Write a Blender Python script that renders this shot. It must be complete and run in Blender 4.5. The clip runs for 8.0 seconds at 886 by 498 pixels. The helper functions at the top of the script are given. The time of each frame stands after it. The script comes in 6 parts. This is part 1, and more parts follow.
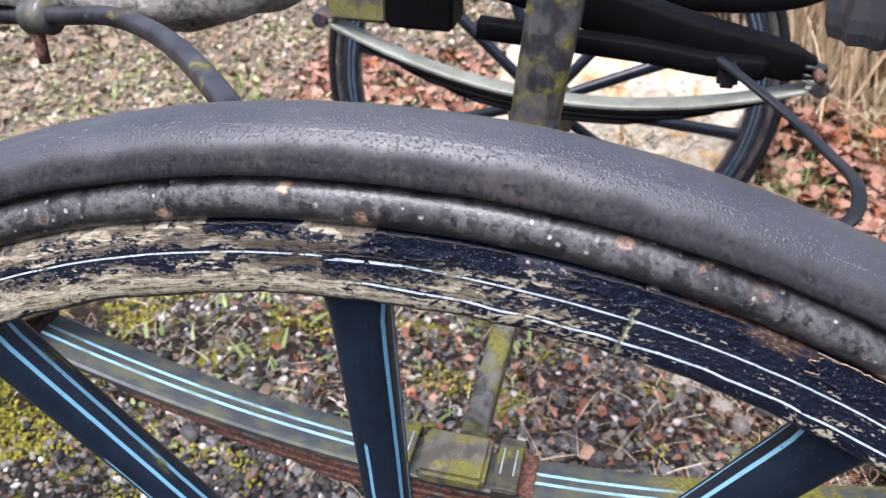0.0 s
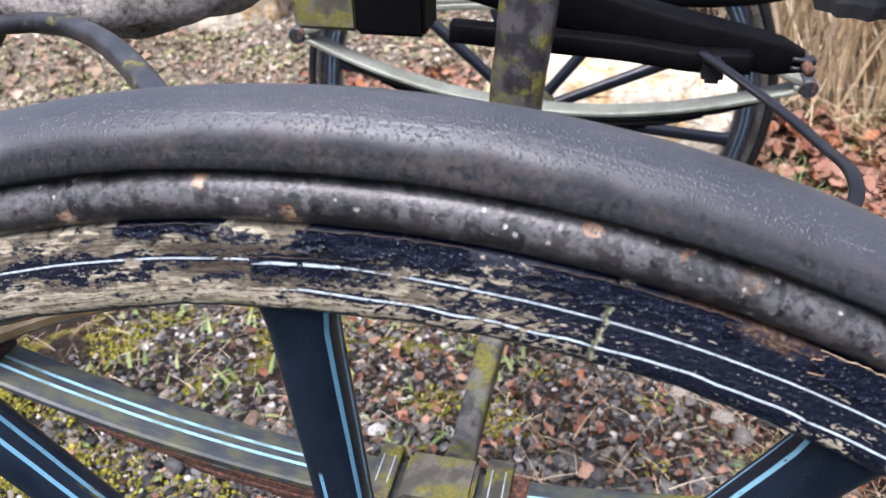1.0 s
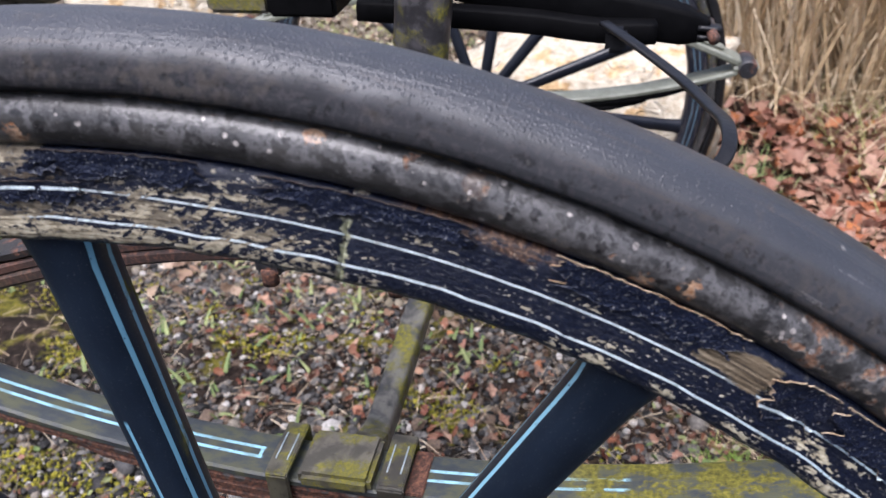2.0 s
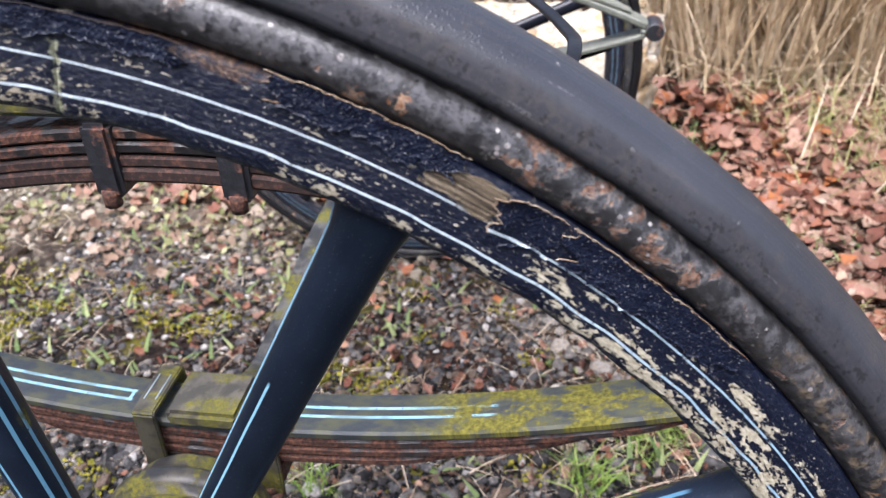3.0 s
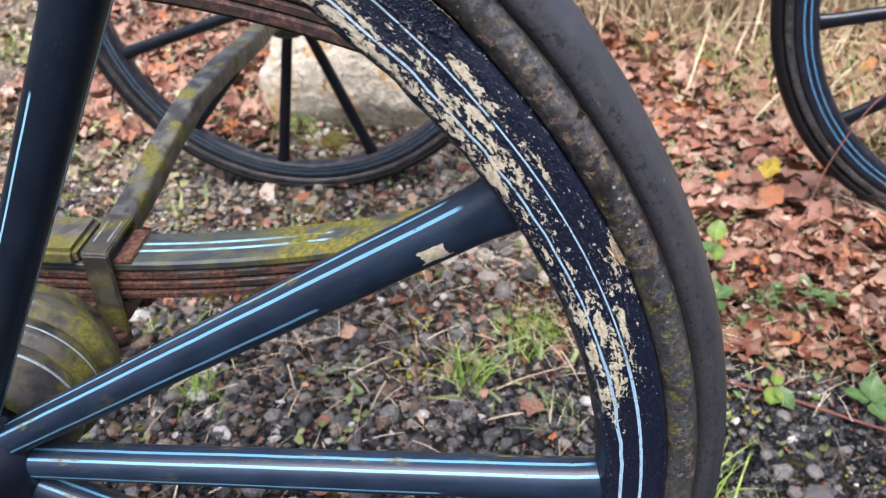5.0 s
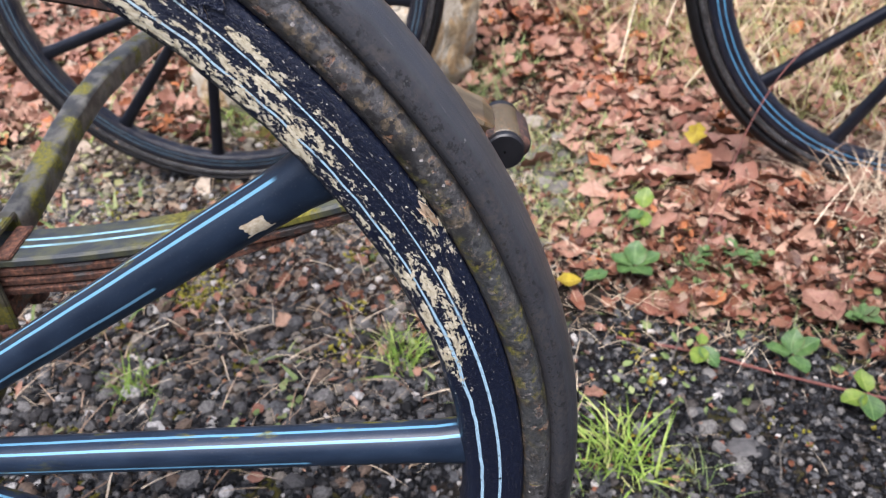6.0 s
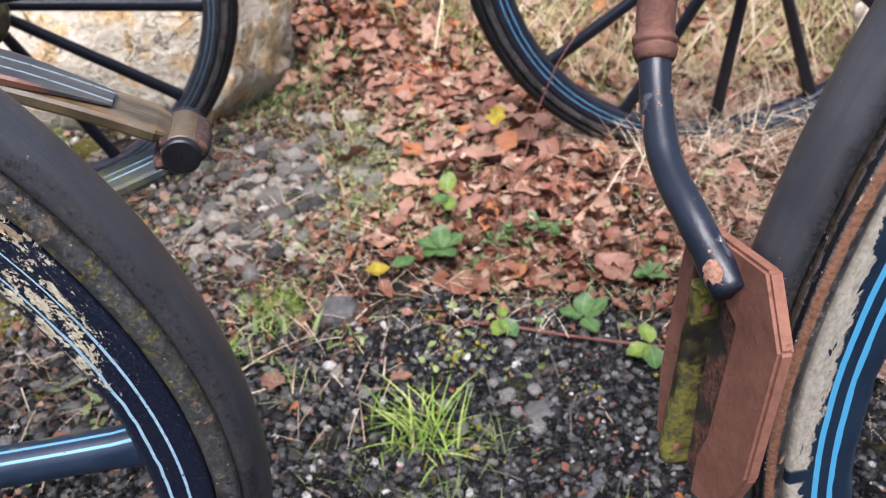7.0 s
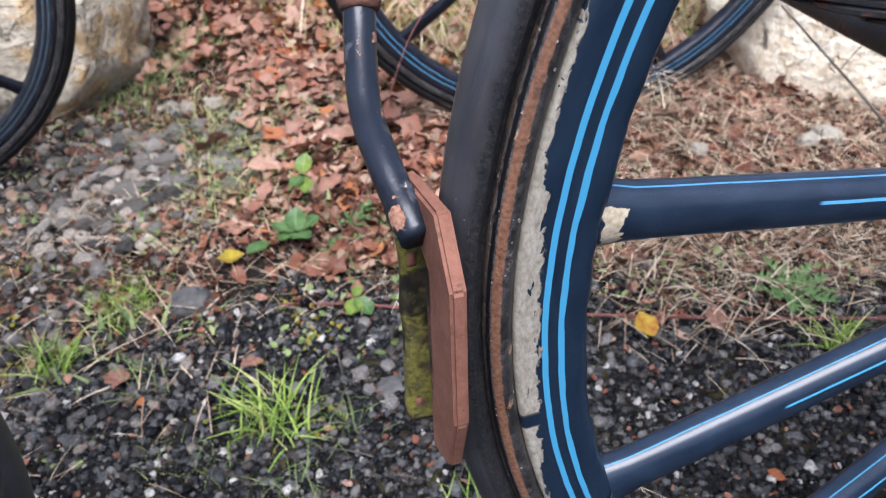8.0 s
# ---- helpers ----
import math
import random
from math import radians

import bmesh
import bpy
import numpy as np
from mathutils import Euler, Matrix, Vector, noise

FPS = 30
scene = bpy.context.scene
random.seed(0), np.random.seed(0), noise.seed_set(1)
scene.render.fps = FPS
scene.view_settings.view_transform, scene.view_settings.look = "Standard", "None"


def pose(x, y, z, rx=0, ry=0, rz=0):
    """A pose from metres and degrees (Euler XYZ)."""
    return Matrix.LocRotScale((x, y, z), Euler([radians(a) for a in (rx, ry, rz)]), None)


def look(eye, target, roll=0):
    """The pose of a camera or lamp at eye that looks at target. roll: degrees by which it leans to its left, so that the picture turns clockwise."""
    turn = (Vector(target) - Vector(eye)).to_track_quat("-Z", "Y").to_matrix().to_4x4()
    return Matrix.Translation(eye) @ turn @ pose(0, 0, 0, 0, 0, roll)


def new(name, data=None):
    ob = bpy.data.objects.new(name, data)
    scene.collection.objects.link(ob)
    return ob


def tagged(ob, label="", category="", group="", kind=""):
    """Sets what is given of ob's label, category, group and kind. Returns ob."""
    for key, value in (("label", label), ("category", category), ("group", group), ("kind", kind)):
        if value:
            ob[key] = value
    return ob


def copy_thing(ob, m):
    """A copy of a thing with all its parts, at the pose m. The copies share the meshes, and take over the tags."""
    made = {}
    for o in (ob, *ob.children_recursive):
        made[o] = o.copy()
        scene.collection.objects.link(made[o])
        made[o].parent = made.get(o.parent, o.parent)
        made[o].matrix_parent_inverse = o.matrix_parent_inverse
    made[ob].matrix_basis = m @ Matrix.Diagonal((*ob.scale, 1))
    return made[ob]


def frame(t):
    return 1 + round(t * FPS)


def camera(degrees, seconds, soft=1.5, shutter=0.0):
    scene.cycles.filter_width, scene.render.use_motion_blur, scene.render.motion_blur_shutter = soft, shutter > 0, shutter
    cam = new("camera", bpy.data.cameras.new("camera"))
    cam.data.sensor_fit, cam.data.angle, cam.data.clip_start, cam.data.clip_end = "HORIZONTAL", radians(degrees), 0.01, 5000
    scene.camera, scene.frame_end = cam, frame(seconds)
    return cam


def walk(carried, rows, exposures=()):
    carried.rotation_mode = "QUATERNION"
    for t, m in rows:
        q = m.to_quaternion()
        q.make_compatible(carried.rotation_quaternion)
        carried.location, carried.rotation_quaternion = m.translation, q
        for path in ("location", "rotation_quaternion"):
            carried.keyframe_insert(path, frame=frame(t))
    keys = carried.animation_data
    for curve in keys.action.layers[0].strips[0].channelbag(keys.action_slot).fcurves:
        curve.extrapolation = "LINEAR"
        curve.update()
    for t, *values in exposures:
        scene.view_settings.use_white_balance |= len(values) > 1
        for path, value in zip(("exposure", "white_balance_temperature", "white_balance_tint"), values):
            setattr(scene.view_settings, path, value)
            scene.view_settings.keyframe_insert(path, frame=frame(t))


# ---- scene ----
cam = camera(58.70, 8.0, soft=1.1)
cam.data.dof.use_dof, cam.data.dof.focus_distance, cam.data.dof.aperture_fstop = True, 0.42, 16.0
PATH = [
    (0, 0.0555, -0.0222, 1.1128, 55.35, -0.34, 13.57),
    (0.5, 0.0590, 0.0054, 1.0816, 56.33, 0.36, 12.98),
    (1, 0.0663, 0.0084, 1.0839, 56.85, 1.15, 12.28),
    (1.5, 0.1000, 0.0122, 1.0725, 57.34, 1.89, 11.91),
    (2, 0.1483, 0.0139, 1.0527, 57.42, 2.23, 11.13),
    (2.2, 0.1660, 0.0145, 1.0448, 57.47, 2.33, 10.63),
    (3.3, 0.2433, -0.0085, 0.9888, 57.28, 1.39, 7.24),
    (3.5, 0.2530, -0.0126, 0.9827, 57.28, 1.13, 6.73),
    (4, 0.2827, -0.0318, 0.9528, 57.16, 0.26, 5.36),
    (4.5, 0.2990, -0.0584, 0.9275, 56.33, -0.23, 4.18),
    (4.7, 0.3030, -0.0685, 0.9186, 55.88, -0.36, 3.65),
    (5.8, 0.3573, -0.0849, 0.9137, 54.63, 1.04, 0.69),
    (6, 0.3832, -0.0893, 0.9125, 54.37, 1.51, -0.56),
    (6.5, 0.4525, -0.1037, 0.9111, 54.03, 2.34, -4.94),
    (7, 0.5328, -0.1234, 0.9217, 53.60, 1.78, -10.55),
    (7.5, 0.6040, -0.1380, 0.9129, 53.11, 1.39, -14.49),
    (8, 0.6469, -0.1533, 0.8985, 52.52, 1.22, -17.27),
]
walk(cam, [(t, pose(*p)) for t, *p in PATH], [(0, 1.78, 5990, 18), (1, 1.74, 5990, 18), (1.5, 1.55, 5990, 18), (2.2, 1.38, 5990, 18), (3.5, 1.82, 5960, 18), (4.5, 1.73, 6020, 17), (6.5, 1.60, 6100, 17), (7.2, 1.55, 5990, 17), (8, 1.47, 5800, 15)])

# ---- daylight: a bright overcast sky ----
world = bpy.data.worlds.new("overcast")
scene.world = world
world.use_nodes = True
wn = world.node_tree.nodes
sky = wn.new("ShaderNodeTexSky")
sky.sky_type = 'NISHITA'
sky.sun_disc = False
sky.sun_elevation, sky.sun_rotation = radians(67), radians(198)
sky.air_density, sky.dust_density, sky.ozone_density = 1.0, 4.0, 1.0
veil = wn.new("ShaderNodeHueSaturation")
veil.inputs["Saturation"].default_value = .72
world.node_tree.links.new(sky.outputs[0], veil.inputs["Color"])
world.node_tree.links.new(veil.outputs[0], wn["Background"].inputs[0])
wn["Background"].inputs[1].default_value = 0.085
sun_data = bpy.data.lights.new("sun", 'SUN')
sun_data.energy, sun_data.angle, sun_data.color = 2.5, radians(42), (1.0, 0.97, 0.93)
sun = new("sun", sun_data)
sun.matrix_world = look((0, 0, 0), (0.12, 0.36, -0.93))


# ---- material tools ----
class Mat:
    """A node material under construction."""

    def __init__(self, name):
        self.m = bpy.data.materials.new(name)
        self.m.use_nodes = True
        self.t = self.m.node_tree
        self.b = self.t.nodes["Principled BSDF"]

    def put(self, socket, value):
        if isinstance(value, bpy.types.NodeSocket):
            self.t.links.new(value, socket)
        elif isinstance(value, tuple) and len(value) == 3 and socket.type == 'RGBA':
            socket.default_value = (*value, 1)
        elif socket.type == 'RGBA' and not isinstance(value, tuple):
            socket.default_value = (value, value, value, 1)
        else:
            socket.default_value = value

    def uv(self):
        return self.t.nodes.new("ShaderNodeTexCoord").outputs["UV"]

    def obj(self):
        return self.t.nodes.new("ShaderNodeTexCoord").outputs["Object"]

    def island(self):
        return self.t.nodes.new("ShaderNodeNewGeometry").outputs["Random Per Island"]

    def pos(self):
        return self.t.nodes.new("ShaderNodeNewGeometry").outputs["Position"]

    def scaled(self, vec, s, off=(0, 0, 0)):
        n = self.t.nodes.new("ShaderNodeMapping")
        self.put(n.inputs["Vector"], vec)
        n.inputs["Scale"].default_value, n.inputs["Location"].default_value = s, off
        return n.outputs[0]

    def noise(self, vec, scale, detail=3.0, rough=0.55, dist=0.0):
        n = self.t.nodes.new("ShaderNodeTexNoise")
        self.put(n.inputs["Vector"], vec)
        for k, v in (("Scale", scale), ("Detail", detail), ("Roughness", rough), ("Distortion", dist)):
            n.inputs[k].default_value = v
        return n.outputs["Fac"]

    def cells(self, vec, scale, feature='F1', out="Distance"):
        n = self.t.nodes.new("ShaderNodeTexVoronoi")
        n.feature = feature
        self.put(n.inputs["Vector"], vec)
        n.inputs["Scale"].default_value = scale
        return n.outputs[out]

    def split(self, vec):
        n = self.t.nodes.new("ShaderNodeSeparateXYZ")
        self.put(n.inputs[0], vec)
        return n.outputs[0], n.outputs[1], n.outputs[2]

    def math(self, op, a, b=0.0, clamp=False):
        n = self.t.nodes.new("ShaderNodeMath")
        n.operation, n.use_clamp = op, clamp
        self.put(n.inputs[0], a)
        self.put(n.inputs[1], b)
        return n.outputs[0]

    def span(self, v, a, b, c=0.0, d=1.0):
        n = self.t.nodes.new("ShaderNodeMapRange")
        n.interpolation_type = 'SMOOTHSTEP'
        self.put(n.inputs[0], v)
        for i, x in enumerate((a, b, c, d)):
            n.inputs[i + 1].default_value = x
        return n.outputs[0]

    def ramp(self, fac, stops, kind='LINEAR'):
        n = self.t.nodes.new("ShaderNodeValToRGB")
        n.color_ramp.interpolation = kind
        e = n.color_ramp.elements
        while len(e) < len(stops):
            e.new(0.5)
        for i, (p, c) in enumerate(stops):
            e[i].position = p
            e[i].color = (*c, 1) if isinstance(c, tuple) else (c, c, c, 1)
        self.put(n.inputs[0], fac)
        return n.outputs[0]

    def mix(self, fac, a, b):
        n = self.t.nodes.new("ShaderNodeMix")
        n.data_type = 'RGBA'
        self.put(n.inputs[0], fac)
        self.put(n.inputs[6], a)
        self.put(n.inputs[7], b)
        return n.outputs[2]

    def both(self, x, y):
        n = self.t.nodes.new("ShaderNodeCombineXYZ")
        self.put(n.inputs[0], x)
        self.put(n.inputs[1], y)
        return n.outputs[0]

    def mul(self, a, b):
        return self.math('MULTIPLY', a, b)

    def add(self, a, b):
        return self.math('ADD', a, b)

    def line(self, v, at, half, soft=0.0004):
        """1 within half of at, else 0."""
        return self.span(self.math('ABSOLUTE', self.math('SUBTRACT', v, at)), half + soft, half)

    def done(self, color, rough, height=None, bump=0.3, dist=0.001, metal=0.0, spec=0.5, coat=0.0):
        b = self.b
        self.put(b.inputs["Base Color"], color)
        self.put(b.inputs["Roughness"], rough)
        self.put(b.inputs["Metallic"], metal)
        self.put(b.inputs["Specular IOR Level"], spec)
        b.inputs["Coat Weight"].default_value = coat
        if height is not None:
            n = self.t.nodes.new("ShaderNodeBump")
            n.inputs["Strength"].default_value, n.inputs["Distance"].default_value = bump, dist
            self.put(n.inputs["Height"], height)
            self.t.links.new(n.outputs[0], b.inputs["Normal"])
        return self.m


NAVY, NAVY2 = (0.0035, 0.0055, 0.0145), (0.0070, 0.0105, 0.025)
PALE, SKYBLUE = (0.50, 0.62, 0.70), (0.16, 0.44, 0.70)
BARE, BARE2, BROWN = (0.27, 0.225, 0.145), (0.42, 0.375, 0.275), (0.060, 0.045, 0.030)
MOSS, MOSS2 = (0.17, 0.15, 0.014), (0.055, 0.06, 0.012)
RUST, RUST2 = (0.16, 0.055, 0.022), (0.33, 0.13, 0.05)


def felloe_paint():
    """Flaking navy coach paint with two pale lines over brown undercoat, beige filler and weathered wood. u along, v radius."""
    a = Mat("flaking_navy_paint")
    uv = a.uv()
    u, v, _ = a.split(uv)
    scab = a.noise(a.scaled(uv, (64, 190, 1)), 1, 6, 0.62, 0.5)
    chips = a.noise(a.scaled(uv, (230, 420, 1)), 1, 5, 0.62, 0.5)
    tiny = a.noise(a.scaled(uv, (620, 900, 1)), 1, 3, .6)
    big = a.noise(a.scaled(uv, (24, 62, 1)), 1, 3, 0.5)
    grain = a.noise(a.scaled(uv, (40, 900, 1)), 1, 4, 0.6, 0.2)
    shard, _, _ = a.split(a.cells(a.scaled(uv, (520, 900, 1)), 1, 'F1', "Color"))
    slant = a.both(a.add(a.mul(u, -.80), a.mul(v, .60)), a.add(a.mul(u, .60), a.mul(v, .80)))
    streak = a.noise(a.scaled(slant, (60, 420, 1)), 1, 4, .6, .3)
    inner = a.ramp(u, [(0, .22), (.085, .28), (.115, .68), (.14, .66), (.20, .52), (.27, .62), (.33, .63), (.40, .58), (.44, .48), (.47, .40), (.505, .50), (.53, .30), (.575, .46), (.60, .64), (.64, .68), (.68, .66), (.71, .80), (.9, .84)])
    middle = a.ramp(u, [(0, .14), (.10, .20), (.128, .56), (.165, .68), (.20, .42), (.25, .42), (.30, .64), (.33, .52), (.40, .47), (.45, .43), (.48, .38), (.55, .34), (.59, .42), (.61, .58), (.65, .64), (.70, .66), (.75, .57), (.9, .57)])
    outer = a.ramp(u, [(0, .14), (.12, .20), (.17, .34), (.19, .46), (.21, .62), (.225, .34), (.26, .26), (.30, .42), (.33, .22), (.45, .16), (.55, .30), (.60, .38), (.64, .48), (.68, .62), (.72, .74), (.9, .72)])
    zone = a.span(v, .4450, .4480)
    prob = a.mix(zone, a.mix(a.span(v, .4315, .4345), inner, middle), outer)
    wob = a.add(v, a.mul(a.math('SUBTRACT', a.noise(a.scaled(uv, (60, 1, 1)), 1, 2), .5), .0005))
    wob = a.math('SUBTRACT', wob, a.span(u, .62, .70, 0, .0020))
    hold = a.math('MAXIMUM', a.mul(a.line(wob, .4290, .0010, .0012), a.span(u, .72, .66)), a.line(wob, .4404, .0010, .0012))
    prob = a.math('SUBTRACT', prob, a.mul(hold, .16))
    hu, hv = a.add(u, a.mul(a.math('SUBTRACT', chips, .5), .016)), a.add(v, a.mul(a.math('SUBTRACT', scab, .5), .012))
    for at, half, r, tall in ((.731, .017, .4560, .0032), (.687, .016, .4415, .0034), (.655, .026, .4545, .0052)):
        prob = a.math('SUBTRACT', prob, a.mul(a.mul(a.line(hu, at, half, .002), a.line(hv, r, tall, .001)), .75))
    raking = a.mul(a.mul(a.span(u, .585, .60), a.span(u, .668, .655)), a.span(v, .447, .440))
    field = a.add(a.add(a.mul(scab, .44), a.mul(tiny, .07)), a.add(a.add(a.mul(chips, .28), a.mul(shard, .060)), a.mul(big, .15)))
    field = a.add(field, a.mul(raking, a.mul(a.math('SUBTRACT', streak, .5), .55)))
    thr = a.math('SUBTRACT', .70, a.mul(prob, .33))
    bare = a.math('MULTIPLY', a.math('SUBTRACT', field, thr), 105, True)
    lip = a.math('SUBTRACT', a.math('MULTIPLY', a.math('SUBTRACT', field, a.math('SUBTRACT', thr, .0085)), 160, True), bare)
    bare = a.mul(bare, a.span(a.add(v, a.mul(a.math('SUBTRACT', chips, .5), .006)), .4212, .4230))
    hole = a.mul(a.line(hu, .4525, .0125, .001), a.line(hv, .4470, .0060, .0006))
    bare = a.math('MAXIMUM', bare, hole)
    fleck = a.mul(a.span(a.noise(a.scaled(uv, (420, 900, 1)), 1, 2, .5, .4), .640, .665), a.span(a.add(scab, a.mul(prob, .5)), .60, .78, .10, 1))
    edge_in = a.span(v, .4235, .4195)
    fine_i = a.mul(a.line(wob, .4290, .00042, .0002), a.span(u, .715, .705, .55, 1))
    fine_o = a.line(wob, .4404, .00031, .0002)
    broad = a.mul(a.math('MAXIMUM', a.line(wob, .4290, .00085, .0003), a.line(wob, .4404, .00075, .0003)), a.span(u, .17, .12))
    fine = a.mul(a.math('MAXIMUM', broad, a.math('MAXIMUM', fine_i, fine_o)), a.span(chips, .34, .40))
    woodc = a.ramp(a.add(a.mul(grain, .55), a.mul(chips, .45)), [(.36, (.055, .042, .028)), (.43, (.19, .158, .105)), (.50, (.35, .305, .215)), (.58, (.45, .405, .30)), (.68, (.60, .56, .46))])
    woodc = a.mix(a.span(u, .60, .46), woodc, a.ramp(chips, [(.30, (.22, .18, .115)), (.48, (.45, .395, .27)), (.70, (.60, .55, .42))]))
    lost = a.span(a.add(a.noise(a.scaled(uv, (44, 150, 1), (3.1, 1.7, 0)), 1, 5, .64, .5), a.mul(zone, .03)), .49, .53)
    umber = a.mul(a.mul(a.span(u, .645, .665), a.span(u, .750, .725)), a.mul(a.span(v, .4335, .4365), a.span(v, .4505, .4475)))
    lost = a.math('MAXIMUM', a.mul(lost, .75), a.mul(umber, a.span(scab, .37, .45)))
    deep = a.ramp(a.add(a.mul(chips, .5), a.mul(grain, .5)), [(.34, (.016, .012, .010)), (.52, (.050, .036, .025)), (.66, (.13, .098, .066))])
    woodc = a.mix(a.mul(a.mul(lost, a.span(v, .426, .432, .15, .95)), a.span(u, .50, .64, .14, 1)), woodc, deep)
    woodc = a.mix(hole, woodc, a.ramp(grain, [(.34, (.028, .020, .013)), (.52, (.12, .09, .055)), (.70, (.32, .26, .18))]))
    green = a.mul(a.span(a.noise(a.scaled(uv, (30, 60, 1)), 1, 3), .48, .62), a.math('MAXIMUM', a.mul(a.span(v, .433, .424), a.span(u, .66, .72, .0, .25)), a.math('MAXIMUM', a.mul(edge_in, .5), a.span(u, .16, .06))))
    woodc = a.mix(a.mul(green, .6), woodc, MOSS)
    paintc = a.ramp(chips, [(.3, NAVY), (.7, NAVY2)])
    paintc = a.mix(fine, paintc, a.mix(a.span(u, .25, .5), (.30, .46, .56), (.58, .66, .68)))
    paintc = a.mix(a.mul(fleck, .85), paintc, a.ramp(tiny, [(.35, (.24, .22, .17)), (.6, (.50, .48, .42))]))
    paintc = a.mix(a.mul(a.math('MAXIMUM', lip, 0.0), a.span(tiny, .40, .55, .1, .7)), paintc, (.33, .30, .24))
    rim = a.mul(a.span(a.add(v, a.mul(a.math('SUBTRACT', scab, .5), .012)), .4500, .4525), a.mul(a.span(chips, .40, .50), a.mul(a.span(u, .60, .565), a.span(u, .30, .36))))
    rim = a.mul(rim, a.math('MAXIMUM', a.span(big, .50, .56), a.mul(a.span(u, .515, .525), a.span(u, .575, .56))))
    paintc = a.mix(a.mul(rim, .85), paintc, a.ramp(tiny, [(.35, (.022, .014, .010)), (.55, (.075, .040, .023)), (.72, (.26, .16, .10))]))
    col = a.mix(bare, paintc, woodc)
    ju = a.add(u, a.mul(a.math('SUBTRACT', scab, .5), .010))
    crack = a.mul(a.line(ju, .5838, .0009, .0006), a.line(v, .4345, .011, .002))
    col = a.mix(a.mul(crack, a.span(chips, .40, .50)), col, a.ramp(tiny, [(.35, (.20, .20, .09)), (.65, (.46, .47, .35))]))
    film = a.math('SUBTRACT', 1.0, a.math('MAXIMUM', bare, fleck))
    wrinkle = a.noise(a.scaled(uv, (330, 520, 1)), 1, 4, .7, .8)
    h = a.add(a.mul(film, .70), a.add(a.mul(a.mul(grain, bare), .40), a.add(a.mul(wrinkle, .60), a.mul(tiny, .18))))
    h = a.math('SUBTRACT', h, a.mul(hole, .6))
    return a.done(col, a.mix(bare, .36, .85), h, 1.0, .0017, spec=.38)


def felloe_paint_rear():
    """Navy paint, glossy, with two broad light-blue lines; one long bare strip beside the tyre."""
    a = Mat("navy_paint_blue_lines")
    uv = a.uv()
    u, v, _ = a.split(uv)
    big = a.noise(a.scaled(uv, (34, 70, 1)), 1, 4, .6, .3)
    fine = a.noise(a.scaled(uv, (260, 420, 1)), 1, 4)
    wob = a.add(v, a.mul(a.math('SUBTRACT', a.noise(a.scaled(uv, (40, 1, 1)), 1, 2), .5), .0012))
    lines = a.math('MAXIMUM', a.line(wob, .5070, .0016), a.line(wob, .5165, .0016))
    rag = a.noise(a.scaled(uv, (120, 160, 1)), 1, 5, .65, .4)
    low = a.add(a.add(.5225, a.mul(a.math('SUBTRACT', big, .5), .014)), a.mul(a.math('SUBTRACT', rag, .5), .014))
    low = a.add(low, a.span(a.math('ABSOLUTE', a.math('SUBTRACT', u, 1.385)), .02, .13, -.0025, .0082))
    bare = a.math('MULTIPLY', a.math('SUBTRACT', v, low), 900, True)
    bare = a.mul(bare, a.span(a.math('ABSOLUTE', a.math('SUBTRACT', a.math('ABSOLUTE', a.math('SUBTRACT', u, 1.435)), 0)), .0035, .006))
    paintc = a.mix(a.mul(a.span(fine, .6, .75), .4), a.ramp(big, [(.3, (.0065, .0135, .027)), (.7, (.0120, .0230, .041))]), (.02, .024, .035))
    paintc = a.mix(lines, paintc, (.058, .265, .445))
    woodc = a.ramp(a.add(a.mul(fine, .5), a.mul(rag, .5)), [(.32, (.13, .11, .08)), (.48, (.25, .225, .18)), (.68, (.38, .355, .30))])
    isle = a.span(a.noise(a.scaled(uv, (90, 200, 1)), 1, 4, .6, .4), .66, .68)
    bare = a.mul(bare, a.math('SUBTRACT', 1.0, isle))
    h = a.add(a.math('SUBTRACT', 1.0, bare), a.mul(fine, .3))
    return a.done(a.mix(bare, paintc, woodc), a.mix(bare, .3, .8), h, .7, .001, spec=.35)


def felloe_paint_far(name="worn_navy_paint_far_wheel", blue=.55, line=(.18, .33, .44), worn=.6):
    a = Mat(name)
    uv = a.uv()
    u, v, _ = a.split(uv)
    n = a.noise(a.scaled(uv, (24, 70, 1)), 1, 4, .6)
    f = a.noise(a.scaled(uv, (160, 300, 1)), 1, 3)
    lines = a.math('MAXIMUM', a.line(v, .37, .03, .004), a.line(v, .63, .03, .004))
    col = a.ramp(n, [(.3, (.0030, .0055, .014)), (.6, (.0075, .0105, .020))])
    col = a.mix(a.mul(a.mul(lines, a.span(f, .40, .50)), blue), col, line)
    col = a.mix(a.mul(a.span(n, .52, .64), worn), col, (.15, .125, .10))
    return a.done(col, .36, f, .4, .001, spec=.35)


